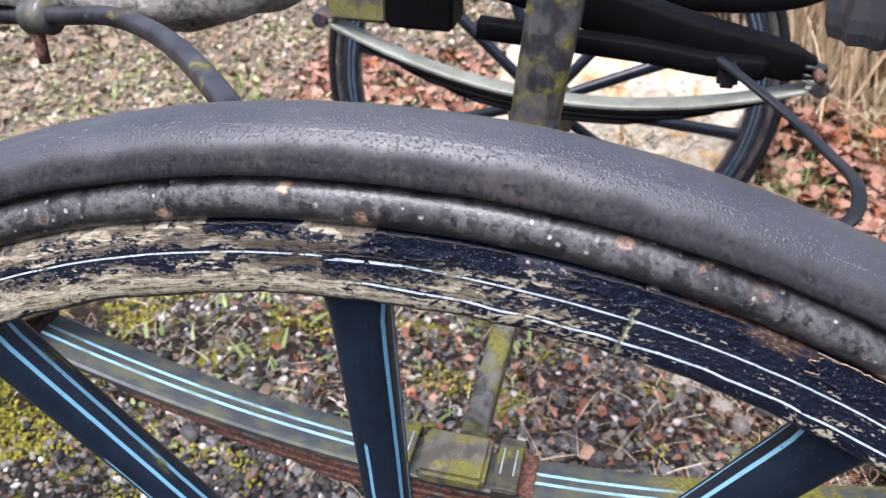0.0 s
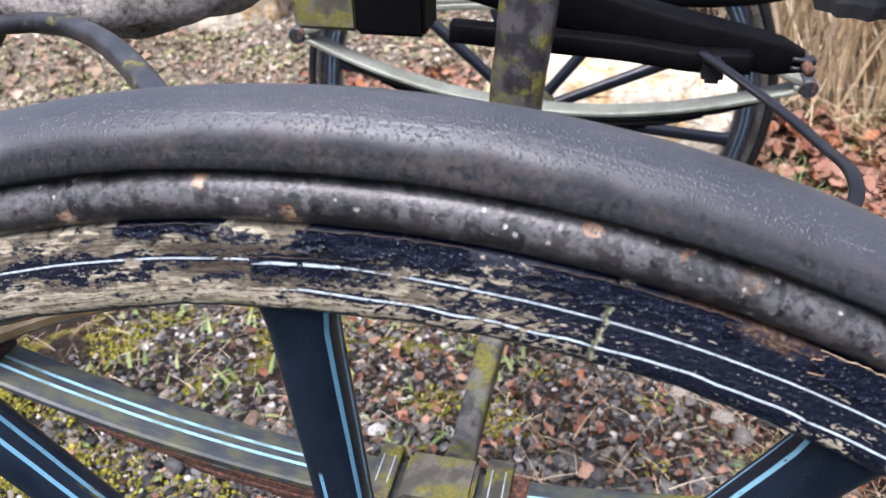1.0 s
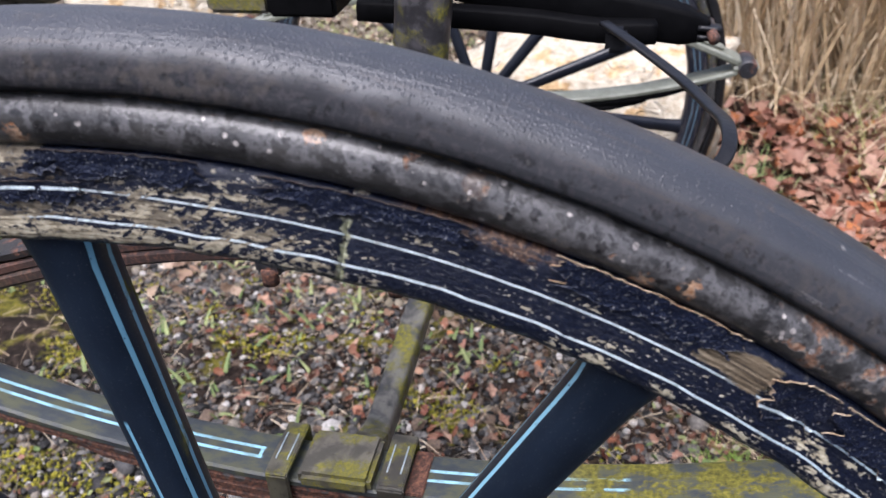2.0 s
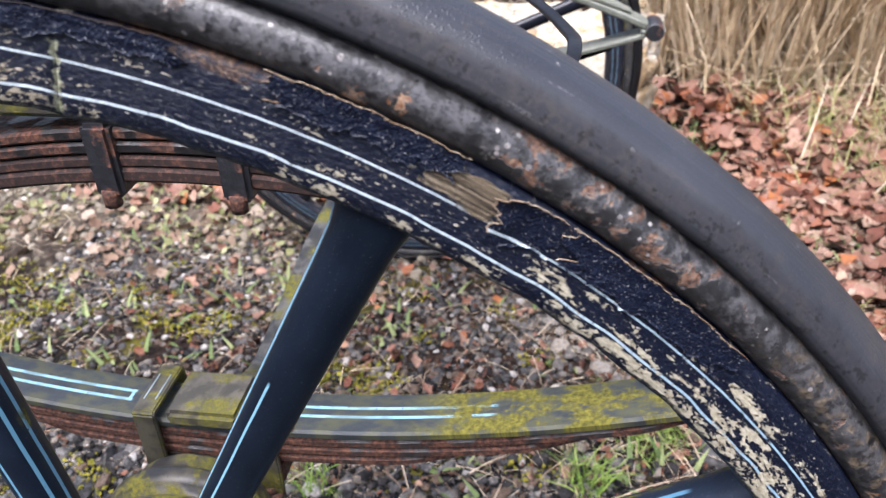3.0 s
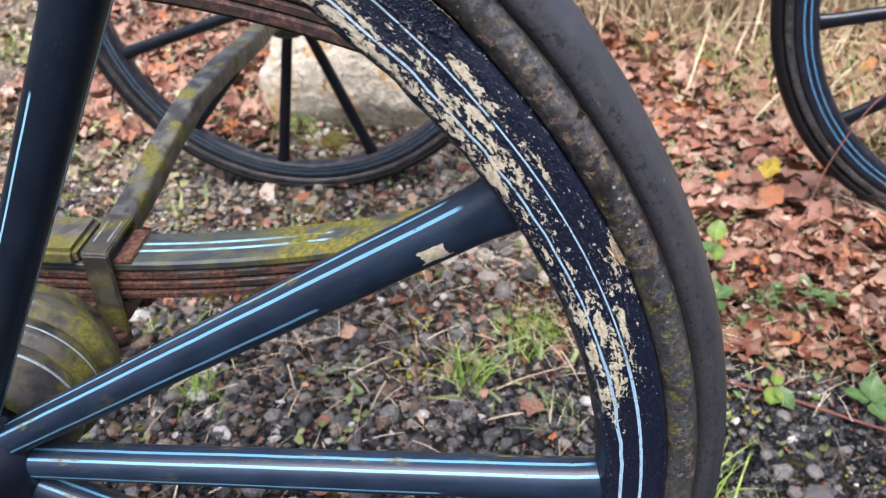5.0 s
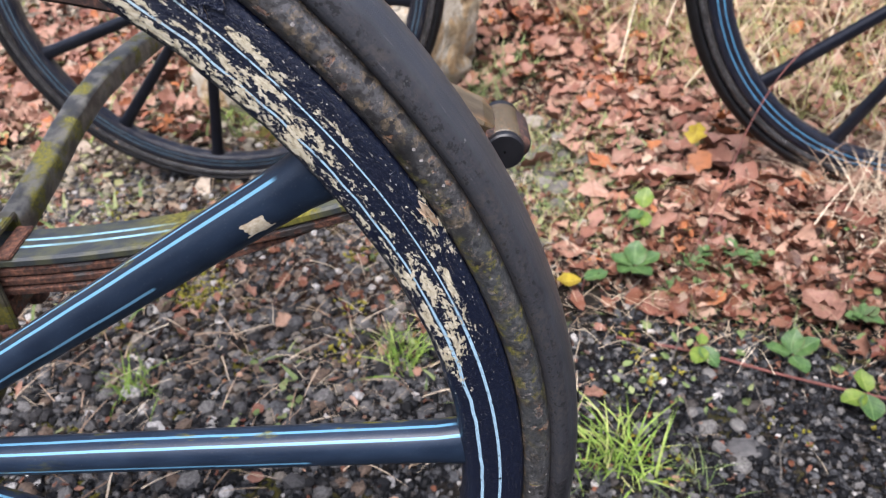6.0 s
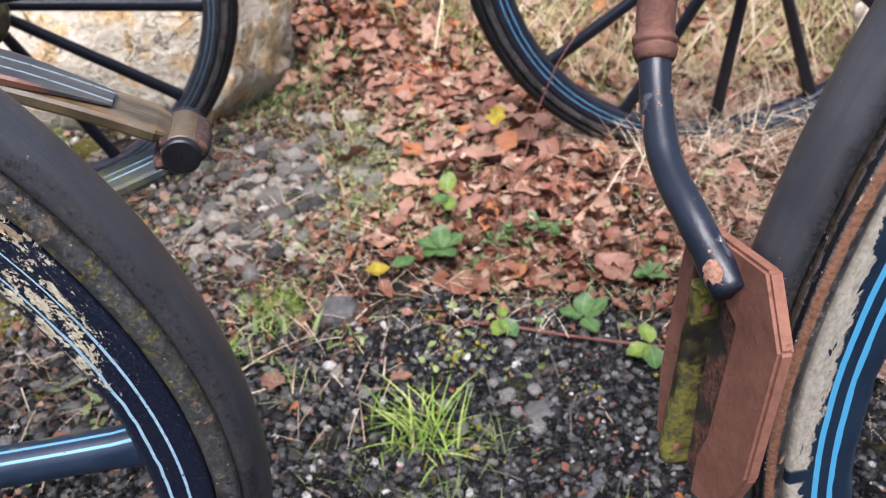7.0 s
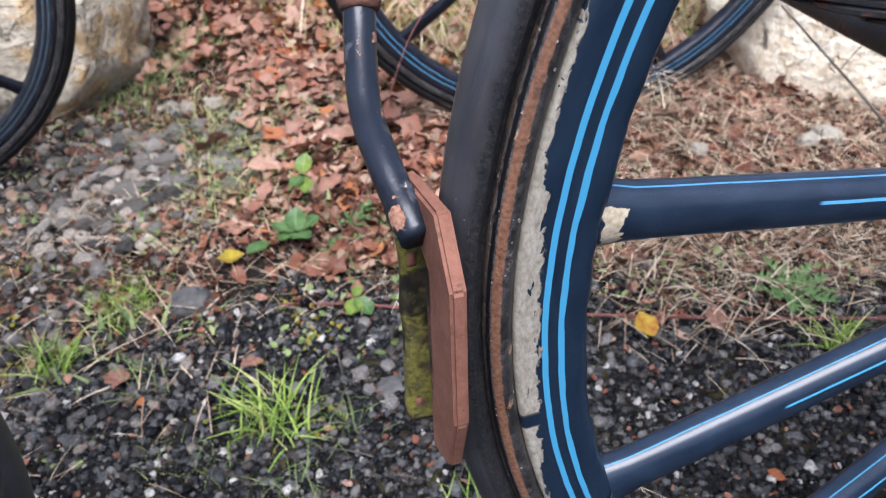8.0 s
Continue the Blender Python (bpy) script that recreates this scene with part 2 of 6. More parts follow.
def spoke_paint(name, flip, thick, line, fade, chip_at=None, tone=1.0, marks=(), gloss=.40, spec=.36):
    """Navy spoke with light-blue lining along it. u runs out from the hub, v round it."""
    a = Mat(name)
    uv = a.uv()
    u, v, _ = a.split(uv)
    v = v if flip > 0 else a.math('SUBTRACT', 1.0, v)
    n = a.noise(a.scaled(uv, (40, 6, 1)), 1, 4)
    f = a.noise(a.scaled(uv, (300, 40, 1)), 1, 3)
    wob = a.add(v, a.mul(a.math('SUBTRACT', a.noise(a.scaled(uv, (14, 0, 1)), 1, 2), .5), .018))
    m1 = a.mul(a.line(wob, .650, thick, .004), a.span(u, fade + .008, fade + .002))
    m2 = a.mul(a.line(wob, .748, thick * .62, .004), a.span(u, fade, fade - .006))
    m3 = a.math('MAXIMUM', a.mul(a.line(wob, .465, thick * .55, .004), a.span(u, fade * .76, fade * .75)), a.mul(a.line(wob, .285, thick * .4, .004), .6))
    lines = a.math('MAXIMUM', a.math('MAXIMUM', m1, m2), m3)
    if marks:
        lines = a.mul(a.line(wob, marks[0][0], marks[0][1], .004), a.span(u, marks[0][2], marks[0][2] - .004))
        for at, half, end in marks[1:]:
            lines = a.math('MAXIMUM', lines, a.mul(a.line(wob, at, half, .004), a.span(u, end, end - .004)))
    lines = a.mul(lines, a.span(f, .28, .36))
    col = a.ramp(n, [(.3, tuple(tone * c for c in (.0042, .0086, .0175))), (.7, tuple(tone * c for c in (.0092, .0165, .0300)))])
    col = a.mix(lines, col, line)
    moss = a.mul(a.span(a.noise(a.scaled(uv, (26, 9, 1)), 1, 5, .65), .57, .66), a.math('MAXIMUM', a.span(v, .67, .77), a.span(u, .16, .06)))
    col = a.mix(a.mul(moss, .85), col, a.ramp(f, [(.35, MOSS2), (.65, MOSS)]))
    if chip_at:
        g = a.noise(a.scaled(uv, (120, 14, 1)), 1, 2)
        cu, cv = a.add(u, a.mul(a.math('SUBTRACT', g, .5), .018)), a.add(v, a.mul(a.math('SUBTRACT', n, .5), .15))
        chip = a.mul(a.line(cu, chip_at[0], chip_at[1], .0008), a.line(cv, chip_at[2], chip_at[3], .006))
        col = a.mix(chip, col, a.ramp(f, [(.3, (.30, .24, .15)), (.7, (.52, .46, .35))]))
    dust = a.mul(a.span(a.noise(a.scaled(uv, (900, 110, 1)), 1, 2), .66, .70), .45)
    col = a.mix(dust, col, (.16, .16, .16))
    return a.done(col, a.mix(moss, gloss, .9), a.add(a.mul(n, .6), a.mul(f, .30)), .20, .001, spec=spec)


def rubber(name="weathered_black_rubber", beads=.60):
    a = Mat(name)
    uv = a.uv()
    o = a.obj()
    u, v, _ = a.split(uv)
    streak = a.noise(a.scaled(uv, (6, 60, 1)), 1, 4)
    grit = a.span(a.cells(o, 680), .44, .12)
    where = a.mul(a.span(a.noise(o, 70, 3), .30, .55, .5, 1), a.span(u, .42, .58, .3, 1))
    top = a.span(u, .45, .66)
    fine = a.noise(o, 1300, 2)
    blot = a.noise(o, 22, 4)
    col = a.ramp(a.add(a.mul(blot, .6), a.mul(streak, .4)), [(.3, (.0195, .0210, .0255)), (.55, (.0290, .0310, .0370)), (.75, (.046, .048, .055))])
    scuff = a.mul(a.span(a.noise(a.scaled(uv, (26, 40, 1)), 1, 4, .6), .665, .70), a.span(fine, .42, .56))
    col = a.mix(a.mul(scuff, .55), col, (.20, .19, .19))
    dots = a.span(a.noise(o, 260, 2), .735, .75)
    col = a.mix(a.mul(dots, .6), col, (.30, .29, .28))
    dirt = a.mul(a.span(a.noise(o, 90, 4, .6), .60, .72), .35)
    dust = a.mul(a.span(a.add(v, a.mul(a.math('SUBTRACT', blot, .5), .22)), .33, .47), a.span(a.noise(a.scaled(uv, (30, 26, 1)), 1, 5, .65), .34, .62))
    col = a.mix(a.mul(dust, .38), col, (.066, .058, .051))
    wipe = a.mul(a.span(a.noise(a.scaled(uv, (14, 30, 1)), 1, 5, .65, .4), .56, .68), a.span(fine, .36, .58))
    col = a.mix(a.mul(wipe, .40), col, (.078, .060, .046))
    col = a.mix(dirt, col, (.060, .050, .042))
    # shade below the tyre's shoulder, put into the flank's colour and dullness
    shaded_flank = a.span(a.add(v, a.mul(a.math('SUBTRACT', a.noise(o, 40, 3), .5), .06)), .265, .185)
    fleck = a.mul(shaded_flank, a.span(a.noise(o, 260, 4, .6), .56, .61))
    # painted shade deepens towards the top of the wheel
    col = a.mix(a.mul(shaded_flank, a.add(.38, a.mul(top, .42))), col, (.0112, .0112, .0122))
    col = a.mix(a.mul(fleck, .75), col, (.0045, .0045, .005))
    plum = a.mul(shaded_flank, a.mul(a.span(a.noise(o, 420, 5, .65, .3), .52, .57), .55))
    col = a.mix(plum, col, (.034, .031, .034))
    tan = a.mul(a.mul(shaded_flank, .45), a.mul(a.span(a.noise(o, 26, 4), .46, .62), a.span(a.noise(o, 240, 3), .44, .58)))
    col = a.mix(tan, col, (.050, .043, .037))
    crease = a.mul(a.line(a.add(v, a.mul(a.math('SUBTRACT', blot, .5), .06)), .30, .004, .008), a.span(blot, .42, .5))
    h = a.add(a.mul(a.mul(a.mul(grit, where), a.math('SUBTRACT', 1.0, shaded_flank)), beads), a.add(a.mul(fine, .22), a.mul(streak, .5)))
    h = a.math('SUBTRACT', h, a.mul(crease, .16))
    return a.done(col, a.add(a.ramp(blot, [(.3, .36), (.7, .46)]), a.mul(shaded_flank, .42)), h, .50, .0013, spec=a.math('SUBTRACT', a.span(shaded_flank, 0, 1, .66, .30), a.mul(a.mul(shaded_flank, top), .18)))


def channel_iron(name="worn_channel_iron", band=0.0):
    """The rolled iron channel that holds the tyre: gunmetal paint with chipped spots, rust and some moss low down."""
    a = Mat(name)
    uv = a.uv()
    o = a.obj()
    u, v, _ = a.split(uv)
    n = a.noise(o, 120, 5, .62, .3)
    f = a.noise(o, 420, 4)
    soft = a.noise(o, 34, 4, .55)
    spots = a.noise(o, 120, 5, .62, .3)
    col = a.ramp(soft, [(.3, (.012, .012, .0125)), (.5, (.022, .0215, .0215)), (.7, (.040, .038, .036))])
    # grey wear, kept to the outer front where it also paints in sky sheen
    grey = a.mul(a.mul(a.mul(a.span(n, .452, .464), a.span(f, .40, .46, .4, 1)), a.span(soft, .38, .52, .25, 1)), a.mul(a.span(a.add(v, a.mul(a.math('SUBTRACT', n, .5), .25)), .70, .80), a.span(u, .20, .36, .35, 1)))
    col = a.mix(a.mul(grey, .70), col, a.ramp(f, [(.3, (.060, .059, .061)), (.7, (.115, .112, .114))]))
    hot = a.mul(a.span(u, .335, .375), a.span(u, .475, .435))
    low = a.span(u, .36, .30)
    thr = a.math('SUBTRACT', .645, a.add(a.mul(hot, .115), a.mul(low, .050)))
    rust = a.math('MULTIPLY', a.math('SUBTRACT', a.add(spots, a.mul(a.math('SUBTRACT', f, .5), .06)), thr), 20, True)
    col = a.mix(a.mul(rust, .9), col, a.ramp(f, [(.34, (.030, .017, .012)), (.48, (.11, .052, .028)), (.60, (.20, .105, .060)), (.74, (.32, .22, .15))]))
    worn = a.mul(a.mul(low, a.span(a.noise(o, 170, 5, .66, .4), .52, .56)), a.span(soft, .42, .54, .3, 1))
    col = a.mix(a.mul(worn, .75), col, a.ramp(f, [(.3, (.050, .042, .030)), (.55, (.13, .098, .060)), (.75, (.28, .215, .145))]))
    halo = a.math('SUBTRACT', a.math('MULTIPLY', a.math('SUBTRACT', spots, a.math('SUBTRACT', thr, .020)), 40, True), rust)
    col = a.mix(a.mul(a.math('MAXIMUM', halo, 0.0), a.span(f, .45, .6)), col, (.17, .15, .125))
    jit = a.mul(a.math('SUBTRACT', f, .5), .55)
    for scale, keep, size, tones in ((62, .80, .27, [(.35, (.17, .075, .032)), (.52, (.38, .25, .16)), (.7, (.55, .44, .34))]), (150, .70, .30, [(.4, (.006, .006, .007)), (.6, (.016, .014, .014))]), (300, .90, .30, [(.4, (.20, .18, .17)), (.6, (.42, .39, .36))])):
        pick, _, _ = a.split(a.cells(o, scale, 'F1', "Color"))
        spot = a.mul(a.span(a.add(a.cells(o, scale), jit), size, size - .05), a.span(pick, keep, keep + .01))
        col = a.mix(a.mul(spot, .92), col, a.ramp(f, tones))
    crisp = a.mul(a.span(a.noise(o, 240, 5, .7, .5), .515, .525), a.span(a.noise(o, 40, 3), .36, .56))
    col = a.mix(a.mul(crisp, .38), col, (.090, .087, .088))
    fleck = a.mul(a.span(a.noise(a.scaled(o, (1, 1, 1)), 520, 3, .6, .4), .60, .615), .55)
    col = a.mix(fleck, col, (.008, .0078, .008))
    if band:
        edge = a.add(v, a.mul(a.math('SUBTRACT', n, .5), .05))
        col = a.mix(a.mul(a.line(edge, .80, .040, .02), a.span(n, .30, .40, .35, .95)), col, a.ramp(f, [(.3, (.105, .050, .030)), (.7, (.22, .112, .068))]))
        col = a.mix(a.mul(a.line(edge, .895, .020, .012), a.span(spots, .34, .42)), col, (.006, .006, .007))
    bright = a.span(a.noise(a.scaled(o, (1, 1, 1.6)), 420, 4, .7, .8), .700, .715)
    col = a.mix(a.mul(bright, .75), col, (.44, .41, .37))
    film = a.mul(a.span(u, .26, .15), a.span(a.noise(o, 46, 4, .6, .3), .34, .56))
    col = a.mix(a.mul(film, .72), col, a.ramp(f, [(.34, (.026, .029, .031)), (.66, (.078, .082, .082))]))
    moss = a.mul(a.span(a.noise(o, 150, 5, .65), .50, .58), a.mul(a.span(a.noise(o, 30, 3), .40, .56), a.mul(a.span(u, .28, .18), a.span(u, .05, .11, .15, 1))))
    col = a.mix(a.mul(moss, .75), col, a.ramp(f, [(.35, MOSS2), (.65, (.19, .16, .03))]))
    side = a.mul(a.math('MAXIMUM', a.span(v, .93, .98), a.span(v, .62, .56)), a.span(n, .46, .56))
    col = a.mix(a.mul(side, .7), col, (.10, .072, .040))
    return a.done(col, a.mix(rust, .34, .85), a.add(a.mul(n, .30), a.add(a.mul(f, .50), a.mul(rust, -.5))), .70, .0011, spec=.42)


def rusty(name, base=(.020, .019, .020), amount=.5):
    a = Mat(name)
    o = a.obj()
    n, f = a.noise(o, 38, 5, .6), a.noise(o, 300, 4)
    m = a.span(n, .62 - amount * .3, .70 - amount * .3)
    col = a.mix(m, a.ramp(f, [(.3, base), (.7, tuple(2 * c for c in base))]), a.ramp(f, [(.28, (.014, .009, .007)), (.48, (.070, .030, .019)), (.74, (.20, .085, .048))]))
    return a.done(col, a.mix(m, .42, .85), a.add(n, f), .5, .0012)


def cast_primer():
    """Red-brown primer on rough cast iron, dusted and chipped."""
    a = Mat("red_brown_primer_iron")
    o = a.obj()
    n, m, f = a.noise(o, 30, 4, .6), a.noise(o, 130, 5, .65, .3), a.noise(o, 600, 3)
    col = a.ramp(a.add(a.mul(n, .5), a.mul(m, .5)), [(.30, (.105, .042, .028)), (.5, (.175, .076, .050)), (.70, (.25, .118, .080))])
    col = a.mix(a.mul(a.span(m, .60, .66), .55), col, (.050, .026, .019))
    col = a.mix(a.mul(a.span(f, .62, .70), .35), col, (.30, .17, .12))
    return a.done(col, .78, a.add(a.mul(n, .8), a.add(a.mul(m, .6), a.mul(f, .25))), .55, .0015, spec=.25)


def rod_paint():
    """Blue-black rod with worn grey patches and chips down to rust."""
    a = Mat("chipped_blue_black_rod")
    o = a.obj()
    n, f, b = a.noise(o, 60, 5, .62, .3), a.noise(o, 420, 4), a.noise(o, 24, 4)
    col = a.ramp(b, [(.3, (.0050, .0070, .0125)), (.7, (.013, .017, .027))])
    col = a.mix(a.span(n, .58, .66, 0, .5), col, (.085, .090, .10))
    chip = a.span(a.noise(o, 44, 4, .6, .4), .585, .605)
    col = a.mix(chip, col, a.ramp(f, [(.3, (.13, .055, .032)), (.6, (.28, .15, .10))]))
    pale = a.span(a.noise(o, 88, 3), .69, .71)
    col = a.mix(pale, col, (.38, .30, .22))
    return a.done(col, a.mix(chip, .32, .85), a.add(n, a.add(a.mul(f, .4), a.mul(chip, -.7))), .35, .0011, spec=.36)


def leaf_spring_paint(name, moss_from, moss_to, lines=True):
    """Top leaf of a spring: dull navy with pale lining, green-yellow algae towards one end. u along, v across."""
    a = Mat(name)
    uv = a.uv()
    u, v, _ = a.split(uv)
    n, f = a.noise(a.scaled(uv, (34, 60, 1)), 1, 5, .62), a.noise(a.scaled(uv, (240, 260, 1)), 1, 3)
    col = a.ramp(n, [(.3, (.022, .028, .034)), (.7, (.060, .066, .066))])
    if lines:
        m = a.math('MAXIMUM', a.line(v, .0050, .0013), a.line(v, -.0050, .0013))
        where = a.math('MAXIMUM', a.span(u, -.092, -.097), a.math('MAXIMUM', a.mul(a.span(u, .036, .040), a.span(u, .215, .208)), a.span(u, .375, .38)))
        for end in (-.0960, .0385):
            m = a.math('MAXIMUM', m, a.mul(a.line(u, end, .0012), a.line(v, 0.0, .0050, .0012)))
            where = a.math('MAXIMUM', where, a.line(u, end, .0016))
        col = a.mix(a.mul(a.mul(m, where), a.span(f, .30, .40)), col, (.30, .55, .66))
    thin = a.span(n, .44, .60, 0, .55)
    col = a.mix(thin, col, (.085, .085, .03))
    moss = a.mul(a.span(a.noise(a.scaled(uv, (30, 46, 1)), 1, 6, .68), .43, .54), a.mul(a.span(u, moss_from, moss_from + .06), a.span(u, moss_to + .05, moss_to)))
    col = a.mix(moss, col, a.ramp(f, [(.3, (.060, .058, .010)), (.55, (.15, .135, .018)), (.75, (.24, .205, .030))]))
    return a.done(col, a.mix(moss, .5, .95), a.add(n, a.mul(f, .5)), .45, .0012)


def upper_leaf(name, lined):
    """Upper spring leaf: rusted in the middle, olive-brown worn paint towards its ends."""
    a = Mat(name)
    uv = a.uv()
    u, v, _ = a.split(uv)
    n, f = a.noise(a.scaled(uv, (22, 90, 1)), 1, 5, .62), a.noise(a.obj(), 210, 5, .65)
    if lined:
        col = a.ramp(n, [(.3, (.020, .022, .024)), (.7, (.060, .058, .052))])
        m = a.math('MAXIMUM', a.line(v, .0070, .0009), a.line(v, -.0070, .0009))
        col = a.mix(a.mul(m, a.span(f, .34, .46, 0, .7)), col, (.24, .30, .31))
        col = a.mix(a.mul(a.span(a.math('ABSOLUTE', v), .0175, .0195), .7), col, (.15, .055, .030))
    else:
        col = a.ramp(n, [(.3, (.030, .022, .012)), (.5, (.070, .052, .028)), (.7, (.125, .105, .068))])
        col = a.mix(a.span(a.noise(a.scaled(uv, (16, 40, 1)), 1, 3), .55, .68, 0, .7), col, (.17, .085, .028))
    rust = a.span(a.add(a.math('ABSOLUTE', u), a.mul(a.math('SUBTRACT', n, .5), .15)), .30, .22)
    col = a.mix(rust, col, a.ramp(f, [(.32, (.008, .006, .006)), (.52, (.034, .016, .012)), (.72, (.13, .056, .034))]))
    return a.done(col, a.mix(rust, .36, .85), a.add(n, a.mul(f, .5)), .4, .0011)


def mossy(name, base, base2, amount=.5):
    """Weathered painted timber or iron with algae on it."""
    a = Mat(name)
    o = a.obj()
    n, f, g = a.noise(o, 26, 5, .62), a.noise(o, 300, 4), a.noise(o, 46, 5, .6, .3)
    col = a.mix(a.span(g, .40, .62), base, base2)
    col = a.mix(a.mul(a.span(a.noise(o, 150, 4, .6), .60, .66), .5), col, tuple(.35 * c for c in base))
    m = a.mul(a.span(n, .64 - .32 * amount, .78 - .32 * amount), a.span(f, .30, .50, .45, 1))
    col = a.mix(a.mul(m, .9), col, a.ramp(f, [(.3, MOSS2), (.65, MOSS)]))
    return a.done(col, a.mix(m, .42, .95), a.add(n, a.mul(f, a.add(.25, m))), .4, .0012)


def plain(name, c1, c2, rough=.5, scale=120, bump=.3, spec=.5, isl=False):
    a = Mat(name)
    o = a.obj()
    n, f = a.noise(o, scale * .15, 4), a.noise(o, scale, 4)
    k = a.add(a.mul(n, .6), a.mul(f, .4))
    col = a.ramp(k, [(.35, c1), (.65, c2)])
    if isl:
        r = a.island()
        col = a.mix(a.mul(r, .8), col, tuple(.45 * c for c in c1))
    return a.done(col, rough, a.add(n, f), bump, .001, spec=spec)


def pebble_mat(name, stops, rough=.5, dirt=(.010, .0095, .0095)):
    a = Mat(name)
    o = a.obj()
    f = a.noise(o, 260, 3)
    col = a.ramp(a.island(), stops, 'CONSTANT')
    col = a.mix(a.span(f, .35, .7, 0, .6), col, dirt)
    return a.done(col, rough, f, .5, .001, spec=.10)


def leaf_mat(name, stops, rough=.55):
    a = Mat(name)
    o = a.obj()
    f = a.noise(o, 90, 4)
    col = a.ramp(a.island(), stops)
    g, h = a.noise(o, 34, 4, .65), a.noise(o, 430, 3)
    col = a.mix(a.span(f, .48, .72, 0, .45), col, a.ramp(f, [(.4, (.07, .034, .022)), (.8, (.17, .10, .06))]))
    col = a.mix(a.span(g, .54, .70, 0, .42), col, (.050, .026, .017))
    col = a.mix(a.span(h, .56, .70, 0, .30), col, (.46, .36, .25))
    return a.done(col, rough, a.add(f, a.mul(h, .4)), .6, .0015, spec=.13)


def veined(name, c1, c2, rib, rough=.45, spec=.3):
    """A leaf blade: a paler midrib, side veins, blotches and a browned margin. u along, v across."""
    a = Mat(name)
    uv = a.uv()
    o = a.obj()
    u, v, _ = a.split(uv)
    w = a.math('ABSOLUTE', v)
    n, f = a.noise(o, 60, 4, .6), a.noise(o, 500, 3)
    ribs = a.span(a.math('SINE', a.add(a.mul(u, 46.0), a.mul(w, -9.0))), .80, .98)
    vein = a.math('MAXIMUM', a.span(w, .10, .03), a.mul(ribs, .55))
    col = a.ramp(a.add(a.mul(n, .7), a.mul(f, .3)), [(.36, c1), (.64, c2)])
    col = a.mix(a.mul(vein, .6), col, rib)
    col = a.mix(a.mul(a.span(a.add(w, a.mul(n, .5)), 1.12, 1.35), .6), col, (.10, .065, .030))
    col = a.mix(a.mul(a.span(f, .62, .70), .35), col, tuple(.4 * c for c in c1))
    return a.done(col, rough, a.add(a.mul(vein, -.8), a.mul(f, .3)), .5, .001, spec=spec)


def ground_mat():
    a = Mat("gap_shade_soil_and_grit")
    p = a.pos()
    n, f, g = a.noise(p, 3.2, 5, .6), a.noise(p, 60, 5, .65), a.noise(p, 260, 3)
    # soil near black, its colour carrying the deep shade of gaps between pebbles
    col = a.ramp(f, [(.3, (.0040, .0036, .0032)), (.5, (.010, .0088, .0075)), (.7, (.030, .024, .019))])
    x, y, _ = a.split(p)
    drift = a.mul(a.math('SUBTRACT', a.noise(p, 1.3, 4, .6), .5), 1.6)
    x, y = a.add(x, drift), a.add(y, a.mul(drift, .6))
    moss = a.mul(a.span(a.noise(p, 9, 5, .65), .52, .60), a.mul(a.span(x, .35, -.3, .15, 1), a.mul(a.span(x, -2.6, -1.2), a.span(y, -.5, .4))))
    col = a.mix(a.mul(moss, .85), col, a.ramp(f, [(.35, (.05, .052, .010)), (.65, (.19, .17, .020))]))
    far = a.mul(a.span(x, .0, -.7), a.span(y, 1.3, 1.9))
    col = a.mix(a.mul(far, .85), col, a.ramp(f, [(.3, (.055, .045, .034)), (.5, (.15, .125, .095)), (.7, (.28, .24, .19))]))
    litter = a.mul(a.span(y, .85, 1.15), a.span(x, -.2, .5, .45, 1))
    col = a.mix(a.mul(litter, a.span(n, .3, .6, .35, .8)), col, a.ramp(f, [(.3, (.012, .007, .005)), (.55, (.042, .024, .017)), (.75, (.11, .070, .050))]))
    return a.done(col, .95, a.add(f, a.mul(g, .5)), .9, .006, spec=.1)


def limestone(name="pale_limestone", pale=1.0, stain=1.0):
    a = Mat(name)
    o = a.obj()
    n, f, b = a.noise(o, 4.5, 5, .6), a.noise(o, 48, 5, .65), a.noise(o, 9, 5, .62, .5)
    col = a.ramp(f, [(p, tuple(min(.8, pale * c) for c in t)) for p, t in ((.25, (.26, .21, .14)), (.5, (.44, .385, .295)), (.75, (.57, .525, .43)))])
    col = a.mix(a.span(b, .52, .60, 0, .85 * stain), col, a.ramp(f, [(.3, (.26, .145, .05)), (.5, (.45, .29, .13)), (.7, (.60, .46, .27))]))
    col = a.mix(a.span(n, .60, .70, 0, .7 * stain), col, (.13, .10, .055))
    crack = a.span(a.math('ABSOLUTE', a.math('SUBTRACT', a.noise(a.scaled(o, (1, 1, 2.2)), 3.4, 4, .6, .6), .5)), .008, .0)
    crack = a.mul(crack, a.span(a.noise(o, 2.2, 3), .48, .60))
    col = a.mix(a.mul(crack, .6 * stain), col, (.05, .036, .022))
    pit = a.span(a.noise(o, 26, 5, .7, .8), .62, .66)
    col = a.mix(a.mul(pit, .5 * stain), col, (.17, .12, .065))
    speck = a.span(a.noise(o, 130, 3), .64, .68)
    col = a.mix(a.mul(speck, .5), col, (.16, .14, .10))
    return a.done(col, .88, a.add(a.add(a.mul(n, 2.0), f), a.add(a.mul(b, 1.6), a.add(a.mul(crack, -.5), a.mul(pit, -.3)))), 1.0, .012)


M_FELLOE, M_FELLOE_R, M_FELLOE_F = felloe_paint(), felloe_paint_rear(), felloe_paint_far()
M_FELLOE_FB = felloe_paint_far("navy_paint_blue_lined_far_wheel", .95, (.10, .30, .50), .25)
M_SPOKE_A = spoke_paint("navy_spoke_lined_above", 1, .013, (.14, .32, .44), .398)
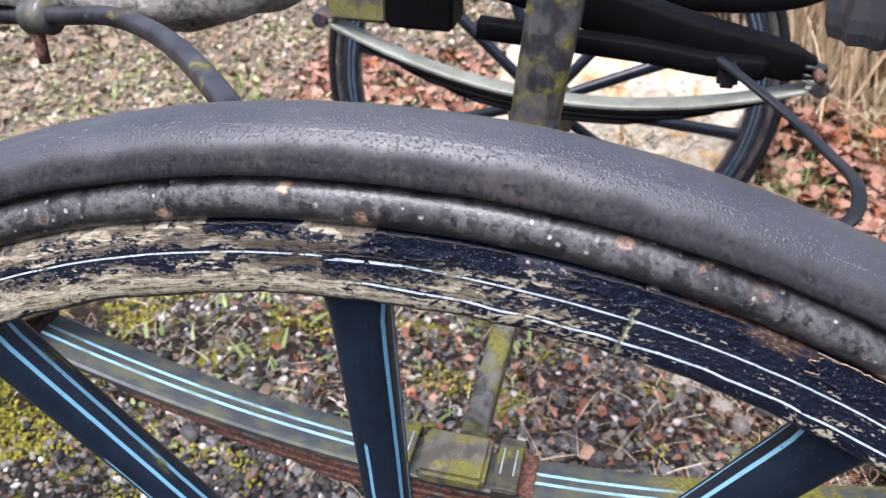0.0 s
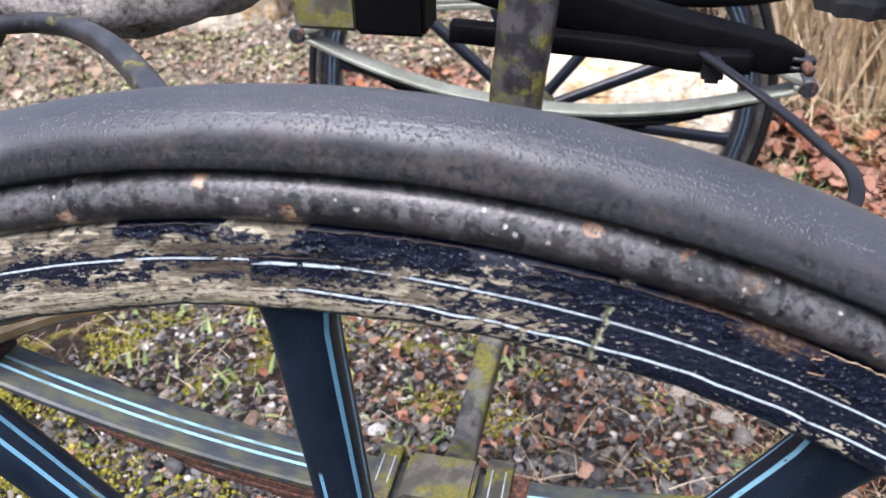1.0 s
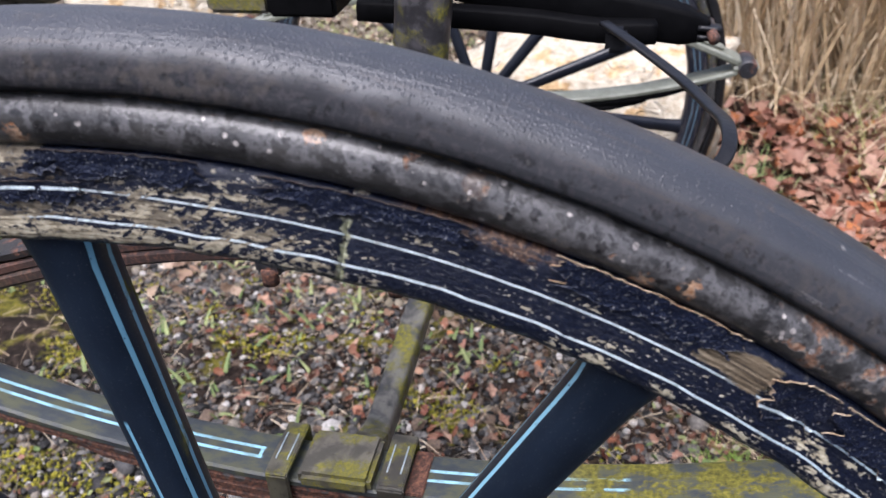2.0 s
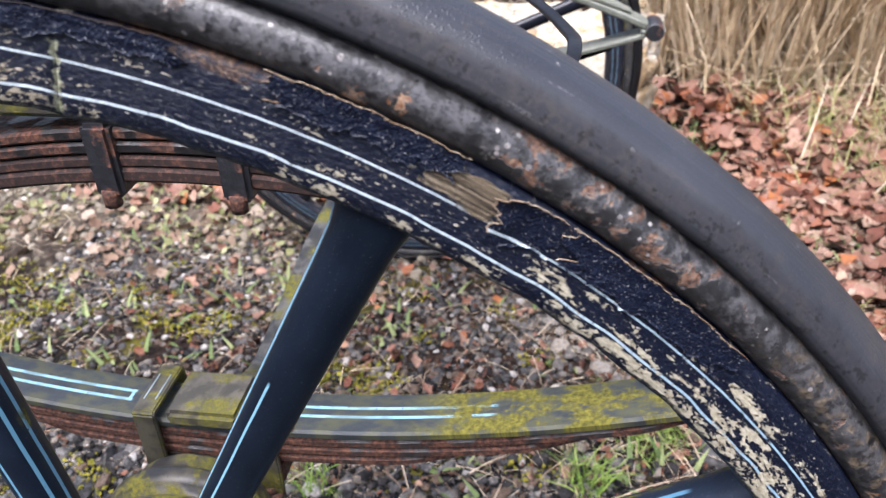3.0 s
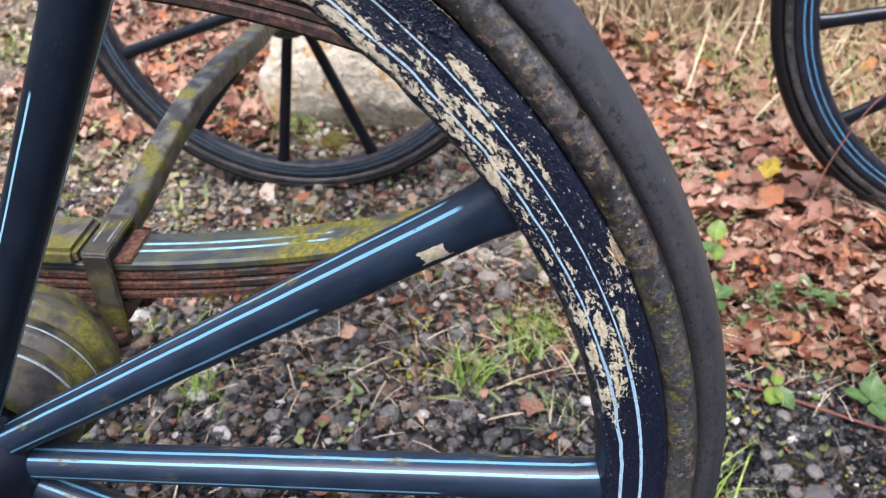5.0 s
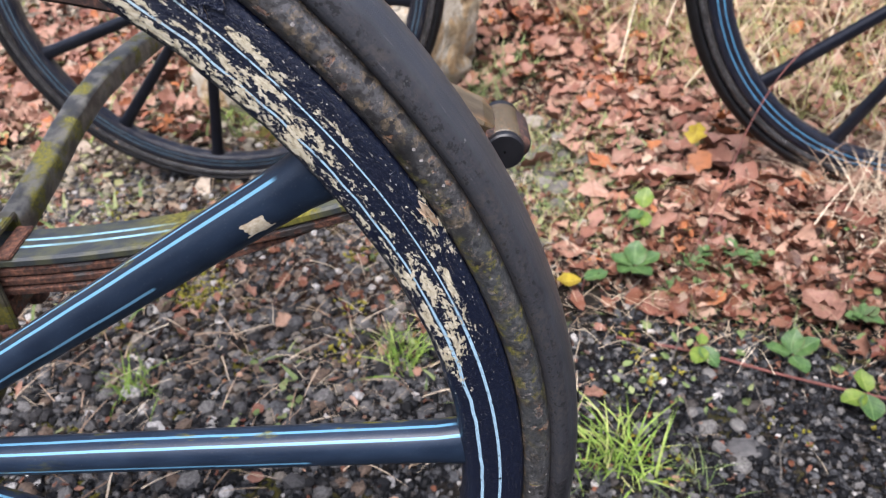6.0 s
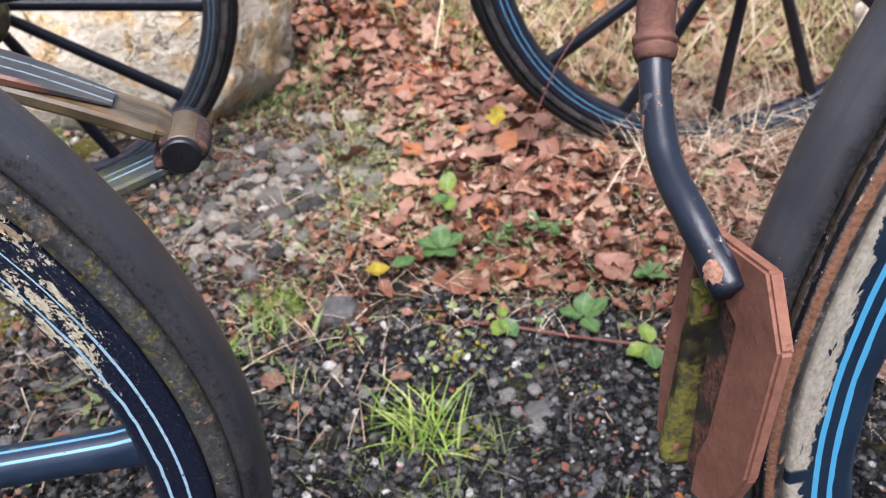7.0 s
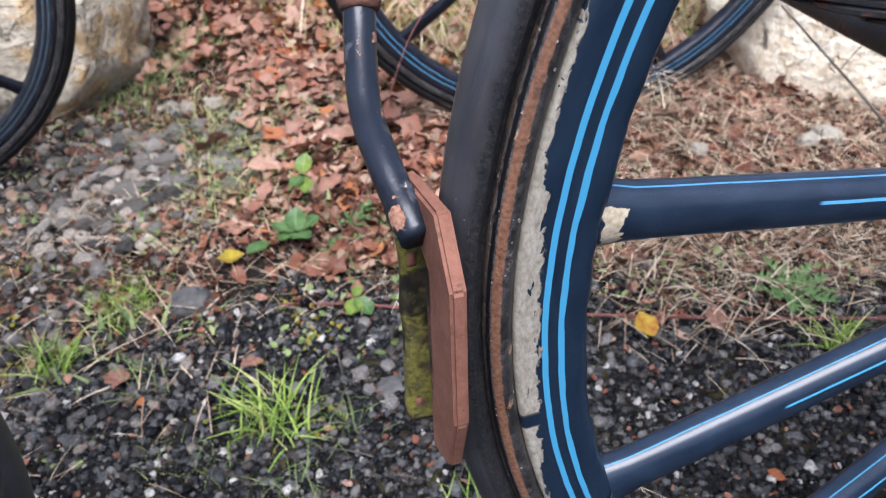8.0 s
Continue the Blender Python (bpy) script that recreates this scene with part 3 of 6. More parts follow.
M_SPOKE_B = spoke_paint("navy_spoke_lined_other_side", -1, .012, (.10, .25, .37), .398, None, 1.5)
M_SPOKE_D = spoke_paint("navy_spoke_lined_on_its_flanks", 1, .013, (.20, .40, .50), .398, None, .8, ((.205, .009, .398), (.292, .012, .394), (.425, .0065, .298), (.752, .010, .398)))
M_SPOKE_C = spoke_paint("navy_spoke_lined_chipped", -1, .012, (.10, .235, .34), .375, (.357, .0075, .47, .050), 1.25)
M_SPOKE_R = spoke_paint("navy_spoke_lined_blue", -1, .013, (.07, .30, .48), .45, None, 1.5, gloss=.32, spec=.5)
M_SPOKE_F = plain("near_black_navy_spoke", (.0030, .0042, .0085), (.0075, .0095, .016), .34, 150, .3, spec=.4)
M_SPOKE_RC = spoke_paint("navy_spoke_lined_blue_chipped", -1, .013, (.09, .30, .52), .45, (.464, .0058, .54, .10), 1.5, gloss=.32, spec=.5)
M_RUBBER, M_RUBBER_SMOOTH = rubber(), rubber("smooth_black_rubber", .06)
M_CHANNEL, M_CHANNEL_R = channel_iron(), channel_iron("channel_iron_rust_band", 1.0)
M_ROD = rod_paint()
M_RUBBER_FAR = plain("black_rubber_worn", (.0040, .0040, .0045), (.013, .013, .0145), .5, 160, .4, spec=.22)
M_PALELINE = plain("pale_blue_grey_line", (.16, .20, .22), (.36, .42, .44), .5, 300)
M_BLACKIRON = plain("black_iron_satin", (.004, .004, .005), (.012, .012, .014), .4, 160, .3, spec=.35)
M_RUST = rusty("rusted_iron", (.022, .019, .018), .75)
M_RUST_DARK = rusty("rusted_iron_dark", (.010, .009, .009), .45)
M_RUSTBARE = rusty("bare_red_rust", (.05, .022, .015), 1.0)
M_RUSTY = rusty("black_iron_some_rust", (.014, .014, .016), .35)
# black set deeper than the paint's own: shade of the unbuilt carriage body
M_BLACK = plain("black_paint_shade_darkened", (.0012, .0012, .0015), (.004, .004, .0046), .65, spec=.06)
M_LEAF_NEAR = leaf_spring_paint("spring_leaf_lined", .13, .36)
M_LEAF_UP = upper_leaf("olive_brown_spring_iron", False)
M_LEAF_SECOND = upper_leaf("rusted_spring_leaf_lined_end", True)
M_LEAF_FAR = plain("pale_green_iron", (.11, .115, .085), (.21, .22, .18), .5)
M_MOSSY_IRON = mossy("iron_with_algae", (.030, .031, .030), (.075, .072, .062), .45)
M_MOSSY_WOOD = mossy("timber_with_algae", (.06, .055, .042), (.13, .115, .09), .60)
M_AXLE = mossy("grey_painted_axle_with_algae", (.026, .026, .025), (.105, .100, .086), .44)
M_CLAMP = mossy("clamp_iron_with_algae", (.040, .036, .028), (.085, .078, .055), .62)
M_POST = mossy("scuffed_upright_with_algae", (.022, .021, .023), (.070, .066, .070), .60)
M_BAR = mossy("dark_iron_with_algae_patches", (.006, .006, .008), (.022, .022, .027), .26)
M_HUB = mossy("hub_paint_with_algae", (.022, .021, .020), (.075, .066, .050), .52)
M_NAVYHUB = plain("navy_hub_paint", (.004, .006, .014), (.010, .014, .026), .3)
M_BRAKE = cast_primer()
M_PAD = mossy("wooden_pad_with_algae", (.012, .011, .009), (.050, .040, .026), .62)
M_SLEEVE = plain("rusted_sleeve_iron", (.050, .020, .014), (.125, .050, .032), .8, 260, .8)
M_CHIP = plain("bare_wood_edge", (.24, .13, .06), (.55, .45, .32), .8, 500)
M_WOODDARK = plain("dark_weathered_wood", (.018, .015, .012), (.11, .095, .075), .8, 140, .8)
M_POLE = plain("pale_weathered_timber_with_holes", (.012, .011, .010), (.34, .31, .275), .8, 230, .9)
M_STONE, M_STONE_PALE = limestone("pale_limestone", 1.02, 1.0), limestone("white_limestone", 1.6, .35)
M_GROUND = ground_mat()
M_PEBBLE = pebble_mat("dark_gravel", [(0, (.0045, .0047, .0052)), (.20, (.014, .0145, .016)), (.40, (.042, .0425, .044)), (.54, (.0075, .0077, .0084)), (.68, (.080, .080, .081)), (.80, (.050, .044, .039)), (.90, (.14, .133, .123)), (.982, (.40, .38, .35))], .42, (.006, .0058, .0058))
M_PEBBLE_L = pebble_mat("mixed_gravel", [(0, (.018, .0175, .0175)), (.18, (.070, .068, .067)), (.40, (.14, .133, .125)), (.56, (.035, .033, .032)), (.68, (.19, .165, .135)), (.80, (.12, .085, .062)), (.955, (.44, .42, .39))], .5)
M_MOSSCUSHION = leaf_mat("yellow_green_moss", [(0, (.055, .060, .008)), (.5, (.15, .145, .016)), (1, (.27, .24, .030))], .9)
M_PEBBLE_P = pebble_mat("brown_grey_stones", [(0, (.045, .042, .039)), (.2, (.14, .128, .115)), (.45, (.24, .220, .195)), (.62, (.085, .078, .070)), (.8, (.30, .262, .215)), (.95, (.52, .48, .42))], .55, (.022, .019, .016))
M_PEBBLE_F = pebble_mat("pale_dusty_gravel", [(0, (.10, .085, .062)), (.2, (.23, .20, .15)), (.5, (.32, .285, .22)), (.72, (.15, .13, .095)), (.93, (.52, .48, .42))], .7, (.15, .13, .095))
M_WEED = leaf_mat("pale_olive_weeds", [(0, (.11, .12, .045)), (.6, (.21, .215, .09)), (1, (.34, .335, .18))], .6)
M_LITTER_PALE = leaf_mat("pale_dry_leaves", [(0, (.13, .085, .058)), (.4, (.25, .185, .13)), (.7, (.18, .11, .075)), (1, (.42, .35, .27))], .6)
M_LITTER_DARK = leaf_mat("wet_dark_leaf_bits", [(0, (.012, .006, .005)), (.2, (.058, .019, .012)), (.4, (.15, .058, .032)), (.55, (.030, .012, .009)), (.7, (.20, .095, .06)), (.85, (.10, .030, .019)), (1, (.34, .21, .14))], .38)
M_LITTER = leaf_mat("brown_fallen_leaves", [(0, (.050, .020, .014)), (.08, (.155, .061, .041)), (.18, (.285, .160, .112)), (.29, (.135, .047, .032)), (.40, (.355, .224, .164)), (.50, (.215, .071, .038)), (.58, (.33, .120, .040)), (.66, (.235, .119, .088)), (.76, (.33, .202, .140)), (.87, (.17, .078, .055)), (1, (.41, .295, .212))], .42)
M_STRAW = leaf_mat("dry_straw", [(0, (.19, .13, .085)), (.5, (.40, .31, .21)), (1, (.64, .55, .41))], .6)
M_REED = leaf_mat("dry_reed_grass", [(0, (.40, .30, .175)), (.5, (.60, .47, .30)), (1, (.74, .63, .45))], .6)
M_GRASS = leaf_mat("fresh_grass", [(0, (.08, .155, .02)), (.5, (.18, .29, .045)), (.9, (.33, .40, .11)), (1, (.48, .42, .22))], .55)
M_HERB = veined("green_herb_leaf", (.020, .055, .014), (.062, .118, .032), (.12, .19, .070))
M_DULLGREEN = leaf_mat("dull_green_weeds", [(0, (.06, .10, .03)), (.6, (.14, .19, .07)), (1, (.24, .27, .12))], .55)
M_THISTLE = veined("grey_green_thistle_leaf", (.055, .115, .032), (.13, .22, .075), (.20, .27, .13), .55, .2)
M_YOUNG = veined("yellow_green_bramble_leaf", (.050, .095, .012), (.125, .175, .025), (.19, .23, .060))
M_WEEDLEAF = veined("grey_green_weed_leaf", (.034, .062, .024), (.090, .130, .055), (.14, .18, .085), .6, .15)
M_TURNING = veined("turning_leaf_yellow_red", (.20, .040, .015), (.34, .25, .025), (.30, .20, .03), .6, .15)
M_MULCH = leaf_mat("brown_stalk_mulch", [(0, (.040, .025, .017)), (.25, (.18, .115, .075)), (.55, (.38, .275, .19)), (1, (.58, .48, .35))], .6)
M_MEADOW = leaf_mat("yellow_green_meadow_grass", [(0, (.16, .19, .05)), (.5, (.30, .31, .11)), (1, (.46, .43, .22))], .55)
M_YELLOW = veined("yellow_leaf", (.13, .080, .010), (.29, .225, .020), (.33, .27, .05), .6, .15)
M_LEAFONE = veined("pinkish_brown_leaf", (.095, .044, .031), (.22, .115, .080), (.27, .165, .115), .5, .2)
M_STEM = plain("red_bramble_stem", (.085, .030, .025), (.16, .065, .052), .6, spec=.2)


# ---- building tools ----
def mesh_np(name, v, f, uv=None, smooth=True):
    """A mesh from arrays: points and equal-sided faces; uv holds one pair for each point."""
    me = bpy.data.meshes.new(name)
    v, f = np.asarray(v, np.float32), np.asarray(f, np.int32)
    k = f.shape[1]
    me.vertices.add(len(v))
    me.vertices.foreach_set("co", v.ravel())
    me.loops.add(f.size)
    me.loops.foreach_set("vertex_index", f.ravel())
    me.polygons.add(len(f))
    me.polygons.foreach_set("loop_start", np.arange(0, f.size, k, dtype=np.int32))
    if uv is not None:
        me.uv_layers.new(name="UVMap").data.foreach_set("uv", np.asarray(uv, np.float32)[f.ravel()].ravel())
    me.polygons.foreach_set("use_smooth", np.full(len(f), smooth))
    me.update(calc_edges=True)
    return me


def piece(name, mesh, mat, parent=None, label="", loc=None):
    ob = new(name, mesh)
    mesh.materials.clear()
    mesh.materials.append(mat)
    if parent is not None:
        ob.parent = parent
    if loc is not None:
        ob.location = loc
    return tagged(ob, label)


def base(name, m, label, category, group=""):
    ob = new(name)
    ob.empty_display_size = .05
    ob.matrix_world = m
    return tagged(ob, label, category, group)


def sheet(rows, closed_u=False, closed_v=False, cap=True):
    """Faces of a grid of points, rows x columns."""
    n, m = rows.shape[:2]
    f = []
    for i in range(n if closed_u else n - 1):
        for j in range(m if closed_v else m - 1):
            a, b = i * m + j, i * m + (j + 1) % m
            c, d = ((i + 1) % n) * m + (j + 1) % m, ((i + 1) % n) * m + j
            f.append((a, b, c, d))
    return f


def smooth_path(pts, n):
    """n points on a Catmull-Rom curve through pts."""
    p = np.array(pts, float)
    q = np.vstack([2 * p[0] - p[1], p, 2 * p[-1] - p[-2]])
    out = []
    for s in np.linspace(0, len(p) - 1 - 1e-6, n):
        i, t = int(s), s - int(s)
        a, b, c, d = q[i:i + 4]
        out.append(.5 * (2 * b + (c - a) * t + (2 * a - 5 * b + 4 * c - d) * t * t + (3 * b - a - 3 * c + d) * t ** 3))
    return np.array(out)


def tube(pts, half, n=40, sides=14, power=2.0, up=(0, 0, 1), taper=None, rough=0.0):
    """A swept bar: half = (half width, half height); power 2 is round, higher squarer. Returns points, faces, uv."""
    p = smooth_path(pts, n) if len(pts) > 2 else np.linspace(pts[0], pts[-1], n)
    t = np.gradient(p, axis=0)
    t /= np.linalg.norm(t, axis=1)[:, None]
    ups = [np.array(q, float) for q in (up, (1, 0, 0), (0, 1, 0), (.5, .6, .62))]
    worst = [abs(t @ q).max() for q in ups]
    side = np.cross(t, next((q for q, k in zip(ups, worst) if k < .97), ups[int(np.argmin(worst))]))
    side /= np.linalg.norm(side, axis=1)[:, None]
    top = np.cross(side, t)
    a = np.linspace(0, 2 * np.pi, sides, endpoint=False)
    ca, sa = np.cos(a), np.sin(a)
    cx, cy = np.sign(ca) * abs(ca) ** (2 / power), np.sign(sa) * abs(sa) ** (2 / power)
    k = np.ones(n) if taper is None else np.interp(np.linspace(0, 1, n), *taper)
    w = k[:, None] * (1 + rough * np.array([[noise.noise((i * .21, j * .9, 3.1)) for j in range(sides)] for i in range(n)]))
    v = p[:, None] + side[:, None] * (half[0] * cx * w)[..., None] + top[:, None] * (half[1] * cy * w)[..., None]
    length = np.concatenate([[0], np.cumsum(np.linalg.norm(np.diff(p, axis=0), axis=1))])
    uv = np.stack([np.repeat(length[:, None], sides, 1), np.repeat((a / (2 * np.pi))[None], n, 0)], -1)
    f = sheet(v, False, True)
    v, uv = v.reshape(-1, 3), uv.reshape(-1, 2)
    ends = np.array([p[0], p[-1]])
    v, uv = np.vstack([v, ends]), np.vstack([uv, [[0, 0], [length[-1], 0]]])
    e0, e1 = len(v) - 2, len(v) - 1
    last = (n - 1) * sides
    for j in range(0, sides, 2):
        f.append((e0, (j + 2) % sides, j + 1, j))
        f.append((e1, last + j, last + j + 1, last + (j + 2) % sides))
    return v, f, uv


def bar(name, pts, half, mat, parent=None, label="", **kw):
    v, f, uv = tube(pts, half, **kw)
    return piece(name, mesh_np(name, v, f, uv), mat, parent, label)


def block(name, size, mat, parent=None, label="", at=(0, 0, 0), bevel=.003, rot=None, taper=1.0):
    """A bevelled box; taper narrows its top."""
    bm = bmesh.new()
    bmesh.ops.create_cube(bm, size=1)
    for q in bm.verts:
        k = taper if q.co.z > 0 else 1
        q.co = (q.co.x * size[0] * k, q.co.y * size[1], q.co.z * size[2])
    bmesh.ops.bevel(bm, geom=bm.edges[:], offset=bevel, segments=2, affect='EDGES')
    me = bpy.data.meshes.new(name)
    bm.to_mesh(me)
    bm.free()
    ob = piece(name, me, mat, parent, label)
    ob.matrix_basis = Matrix.Translation(at) @ (rot or Matrix.Identity(4))
    return ob


def ring(name, prof, mat, parent, a0=0.0, a1=360.0, n=180, label="", loc=None, uvmode="length", uvr=.435, wear=0.0, smooth=True):
    """Turns a closed outline [(radius, y)] about the y axis between two angles (degrees)."""
    full = abs(a1 - a0) >= 359.9
    if a1 > 361:
        a0, a1 = a0 - 360, a1 - 360
    ang = np.radians(np.linspace(a0, a1, n, endpoint=not full))
    pr = np.array(prof, float)
    m = len(pr)
    rad = np.repeat(pr[None, :, 0], len(ang), 0).copy()
    if wear:
        for i, t in enumerate(ang):
            rad[i] += wear * noise.noise((math.cos(t) * 30, math.sin(t) * 30, 1.7)) * (pr[:, 0] < pr[:, 0].mean())
    v = np.stack([rad * np.cos(ang)[:, None], np.repeat(pr[None, :, 1], len(ang), 0), rad * np.sin(ang)[:, None]], -1)
    seg = np.concatenate([[0], np.cumsum(np.hypot(*np.diff(np.vstack([pr, pr[:1]]), axis=0).T))])
    if uvmode == "radius":
        vv = pr[:, 0]
    elif uvmode == "unit":
        vv = (pr[:, 0] - pr[:, 0].min()) / (pr[:, 0].max() - pr[:, 0].min())
    else:
        vv = seg[:-1] / seg[-1]
    uv = np.stack([np.repeat((ang * uvr)[:, None], m, 1), np.repeat(vv[None], len(ang), 0)], -1)
    f = sheet(v, full, True)
    f = [q[::-1] for q in f]
    v, uv = v.reshape(-1, 3), uv.reshape(-1, 2)
    if not full:
        for k, o in ((0, 0), (1, (len(ang) - 1) * m)):
            c = len(v)
            v = np.vstack([v, v[o:o + m].mean(0)])
            uv = np.vstack([uv, uv[o:o + m].mean(0)])
            for j in range(0, m - 1, 2):
                q = (c, o + j, o + j + 1, o + (j + 2) % m)
                f.append(q if k == 0 else q[::-1])
    return piece(name, mesh_np(name, v, f, uv, smooth), mat, parent, label, loc)


def circle(r0, y0, a, n=20, b=None, a0=0.0, a1=360.0):
    b = b or a
    return [(r0 + a * math.cos(radians(t)), y0 + b * math.sin(radians(t))) for t in np.linspace(a0, a1, n, endpoint=a1 - a0 < 359)]


def spoke_mesh(angle, r0, y0, r1, y1, w0, w1, d0, d1):
    """An oval, tapering spoke from the hub (r0, y0) to the felloe (r1, y1) with a flared shoulder."""
    t = radians(angle)
    n, sides = 22, 18
    s = np.linspace(0, 1, n)
    ax = np.array([math.cos(t), 0, math.sin(t)])
    tang = np.array([-math.sin(t), 0, math.cos(t)])
    start, end = ax * r0 + np.array([0, y0, 0]), ax * r1 + np.array([0, y1, 0])
    p = start + (end - start) * s[:, None]
    d = (end - start) / np.linalg.norm(end - start)
    front = np.cross(d, tang)
    if front[1] > 0:
        front = -front
    a = np.linspace(0, 2 * np.pi, sides, endpoint=False)
    pw = 2.5
    cx = np.sign(np.sin(a)) * abs(np.sin(a)) ** (2 / pw)
    cy = -np.sign(np.cos(a)) * abs(np.cos(a)) ** (2 / pw)
    w = (w0 + (w1 - w0) * s) * (1 + .22 * np.clip((s - .93) / .07, 0, 1) ** 2)
    h = d0 + (d1 - d0) * s
    v = p[:, None] + tang * (cx[None] * w[:, None])[..., None] + front * (cy[None] * h[:, None])[..., None]
    uv = np.stack([np.repeat((r0 + (r1 - r0) * s)[:, None] - .02, sides, 1), np.repeat(((a / (2 * np.pi)) % 1.0)[None], n, 0)], -1)
    v = np.concatenate([v, v[:, :1]], 1)
    uv = np.concatenate([uv, uv[:, :1]], 1)
    uv[:, -1, 1] = 1.0
    f = sheet(v)
    return v.reshape(-1, 3), f, uv.reshape(-1, 2)


# ---- carriage wheels ----
def carriage_wheel(label, centre, lean, yaw, rim, angles, dish, mats, joints, group, half=(.0165, .0125), foot_in=0.0):
    """rim = felloe inner, felloe outer, channel outer, tyre outer. The axle lies along local y; dish moves the hub along it, foot_in how far before the hub's middle the spokes enter it."""
    r_in, r_out, r_ch, r_ty = rim
    m_fel, m_spoke, m_hub = mats
    turn = pose(0, 0, 0, -lean, 0, yaw)
    foot = Vector(centre) - (turn.to_3x3() @ Vector((0, 0, r_ty)))
    w = base("carriage_wheel", Matrix.Translation(foot) @ turn, label, "wheel", group)
    up = (0, 0, r_ty)
    depth = .037
    near = M_FELLOE == m_fel or M_FELLOE_R == m_fel
    c = .0058 if M_FELLOE == m_fel else .009
    prof = [(r_in, .013), (r_in + .0010, .007), (r_in + c / 2, .0020), (r_in + c, 0)]
    prof += [(r_in + c + (r_out - .002 - r_in - c) * k / 6, 0) for k in range(1, 7)]
    prof += [(r_out, .002), (r_out, depth - .002), (r_out - .002, depth), (r_in + .009, depth), (r_in + .0045, depth - .0022), (r_in + .0012, depth - .007), (r_in, depth - .013)]
    mode = "radius" if near else "unit"
    for i, j in enumerate(joints):
        k = joints[(i + 1) % len(joints)]
        k = k if k > j else k + 360
        ring("felloe", prof, m_fel, w, j + .02, k - .02, int(1.6 * (k - j)), loc=up, uvmode=mode, wear=.0012)
    # iron channel: a rolled lip on either side and a flat base between
    a = (r_ch - r_out) / 2
    m_ch = M_CHANNEL_R if M_FELLOE_R == m_fel else M_CHANNEL
    ring("channel_lip", circle(r_out + a, .0065, a, 16, .0085), m_ch, w, n=240, label="dark iron lip worn grey, painted sheen on its outer front, rust spots", loc=up, wear=.0004)
    ring("channel_lip", circle(r_out + a, depth - .0065, a, 12, .0085), M_CHANNEL, w, n=120, loc=up)
    ring("channel_base", [(r_out - .001, .008), (r_out + .006, .008), (r_out + .006, depth - .008), (r_out - .001, depth - .008)], M_CHANNEL, w, n=120, loc=up)
    # solid rubber tyre, a flattened round with a shoulder
    b = .0205
    rc = r_ty - b
    # the near front tyre is broader and stands a little further in
    wide, yt = (.0255, depth / 2 + .0060) if M_FELLOE == m_fel else (.0195, depth / 2)
    tyre = [(rc - .010, depth / 2 - .0100), (rc - .001, depth / 2 - .0105), (rc + .0012, depth / 2 - .0150)] + circle(rc, yt, b, 17, wide, -78, 78) + [(rc + .0012, yt + .0150), (rc - .001, yt + .0105), (rc - .010, yt + .0100)]
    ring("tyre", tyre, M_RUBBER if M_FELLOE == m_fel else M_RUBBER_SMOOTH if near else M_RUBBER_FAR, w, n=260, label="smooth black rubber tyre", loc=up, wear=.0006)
    # hub: barrel with iron bands
    yc = depth / 2 + dish
    sgn = 1 if dish > 0 else -1
    nose = [(.006, -.105), (.030, -.105), (.034, -.098), (.036, -.06), (.046, -.048), (.051, -.034), (.052, -.020), (.006, -.020)]
    hub = ring("hub", [(r, yc + sgn * y) for r, y in nose][::sgn], M_NAVYHUB, w, n=64, label="turned navy hub nose", loc=up)
    body = [(.020, -.021), (.0535, -.021), (.0560, -.010), (.0575, .010), (.0575, .026), (.0555, .029), (.0555, .031), (.0615, .033), (.0635, .037), (.0635, .047), (.0615, .051), (.0585, .053), (.0585, .056), (.066, .058), (.0685, .062), (.0685, .070), (.066, .074), (.060, .077), (.058, .092), (.050, .100), (.020, .100)]
    ring("hub_body", [(r, yc + sgn * y) for r, y in body][::sgn], m_hub, hub, n=72, label="wooden hub barrel with grooves and algae", wear=.0016 if near else 0.0)
    if near:
        for r, y, t in ((.0577, .018, .0010), (.0637, .041, .0005)):
            q = yc + sgn * y
            ring("lining", [(r - .0022, q - t), (r + .0005, q - t), (r + .0005, q + t), (r - .0022, q + t)], M_PALELINE, hub, n=72, label="pale painted line")
    for i, t in enumerate(angles):
        v, f, uv = spoke_mesh(t, .044, yc - foot_in, r_in + .004, depth / 2 - .001, half[0] * .81, half[0], half[1] * .95, half[1])
        piece("spoke", mesh_np("spoke", v, f, uv), m_spoke[i % len(m_spoke)] if len(m_spoke) == len(angles) else m_spoke[0], w, loc=up)
    return w


FRONT = (.4175, .4555, .4735, .4935)
REAR = (.4885, .5340, .5510, .5740)
A1 = [3.4, 33.0, 62.3, 91.7, 120.4, 150.5, 181.0, 211.5, 242.0, 272.5, 303.0, 333.5]
S1 = [M_SPOKE_B, M_SPOKE_C, M_SPOKE_D] + [M_SPOKE_A] * 5 + [M_SPOKE_B] * 4
wheel_1 = carriage_wheel("navy wooden carriage wheel with flaking paint, pale lining and rubber tyre", (-.028, .2134, .494), -.2, 2.6, FRONT, A1, .062,
                         (M_FELLOE, S1, M_HUB), [76.9, 137.0, 197.0, 257.0, 317.0], "carriage wheels", (.0137, .0125), .032)
wheel_2 = carriage_wheel("navy rear carriage wheel with bright blue lining and bare wood strip", (1.3027, .0843, .6083), 1.9, -5.66, REAR,
                         [174.0] + [201.0 + 25.6 * k for k in range(13)], .05, (M_FELLOE_R, [M_SPOKE_RC] + [M_SPOKE_R] * 13, M_HUB), [149.5 + k * 360 / 7 for k in range(7)], "carriage wheels", foot_in=.038)
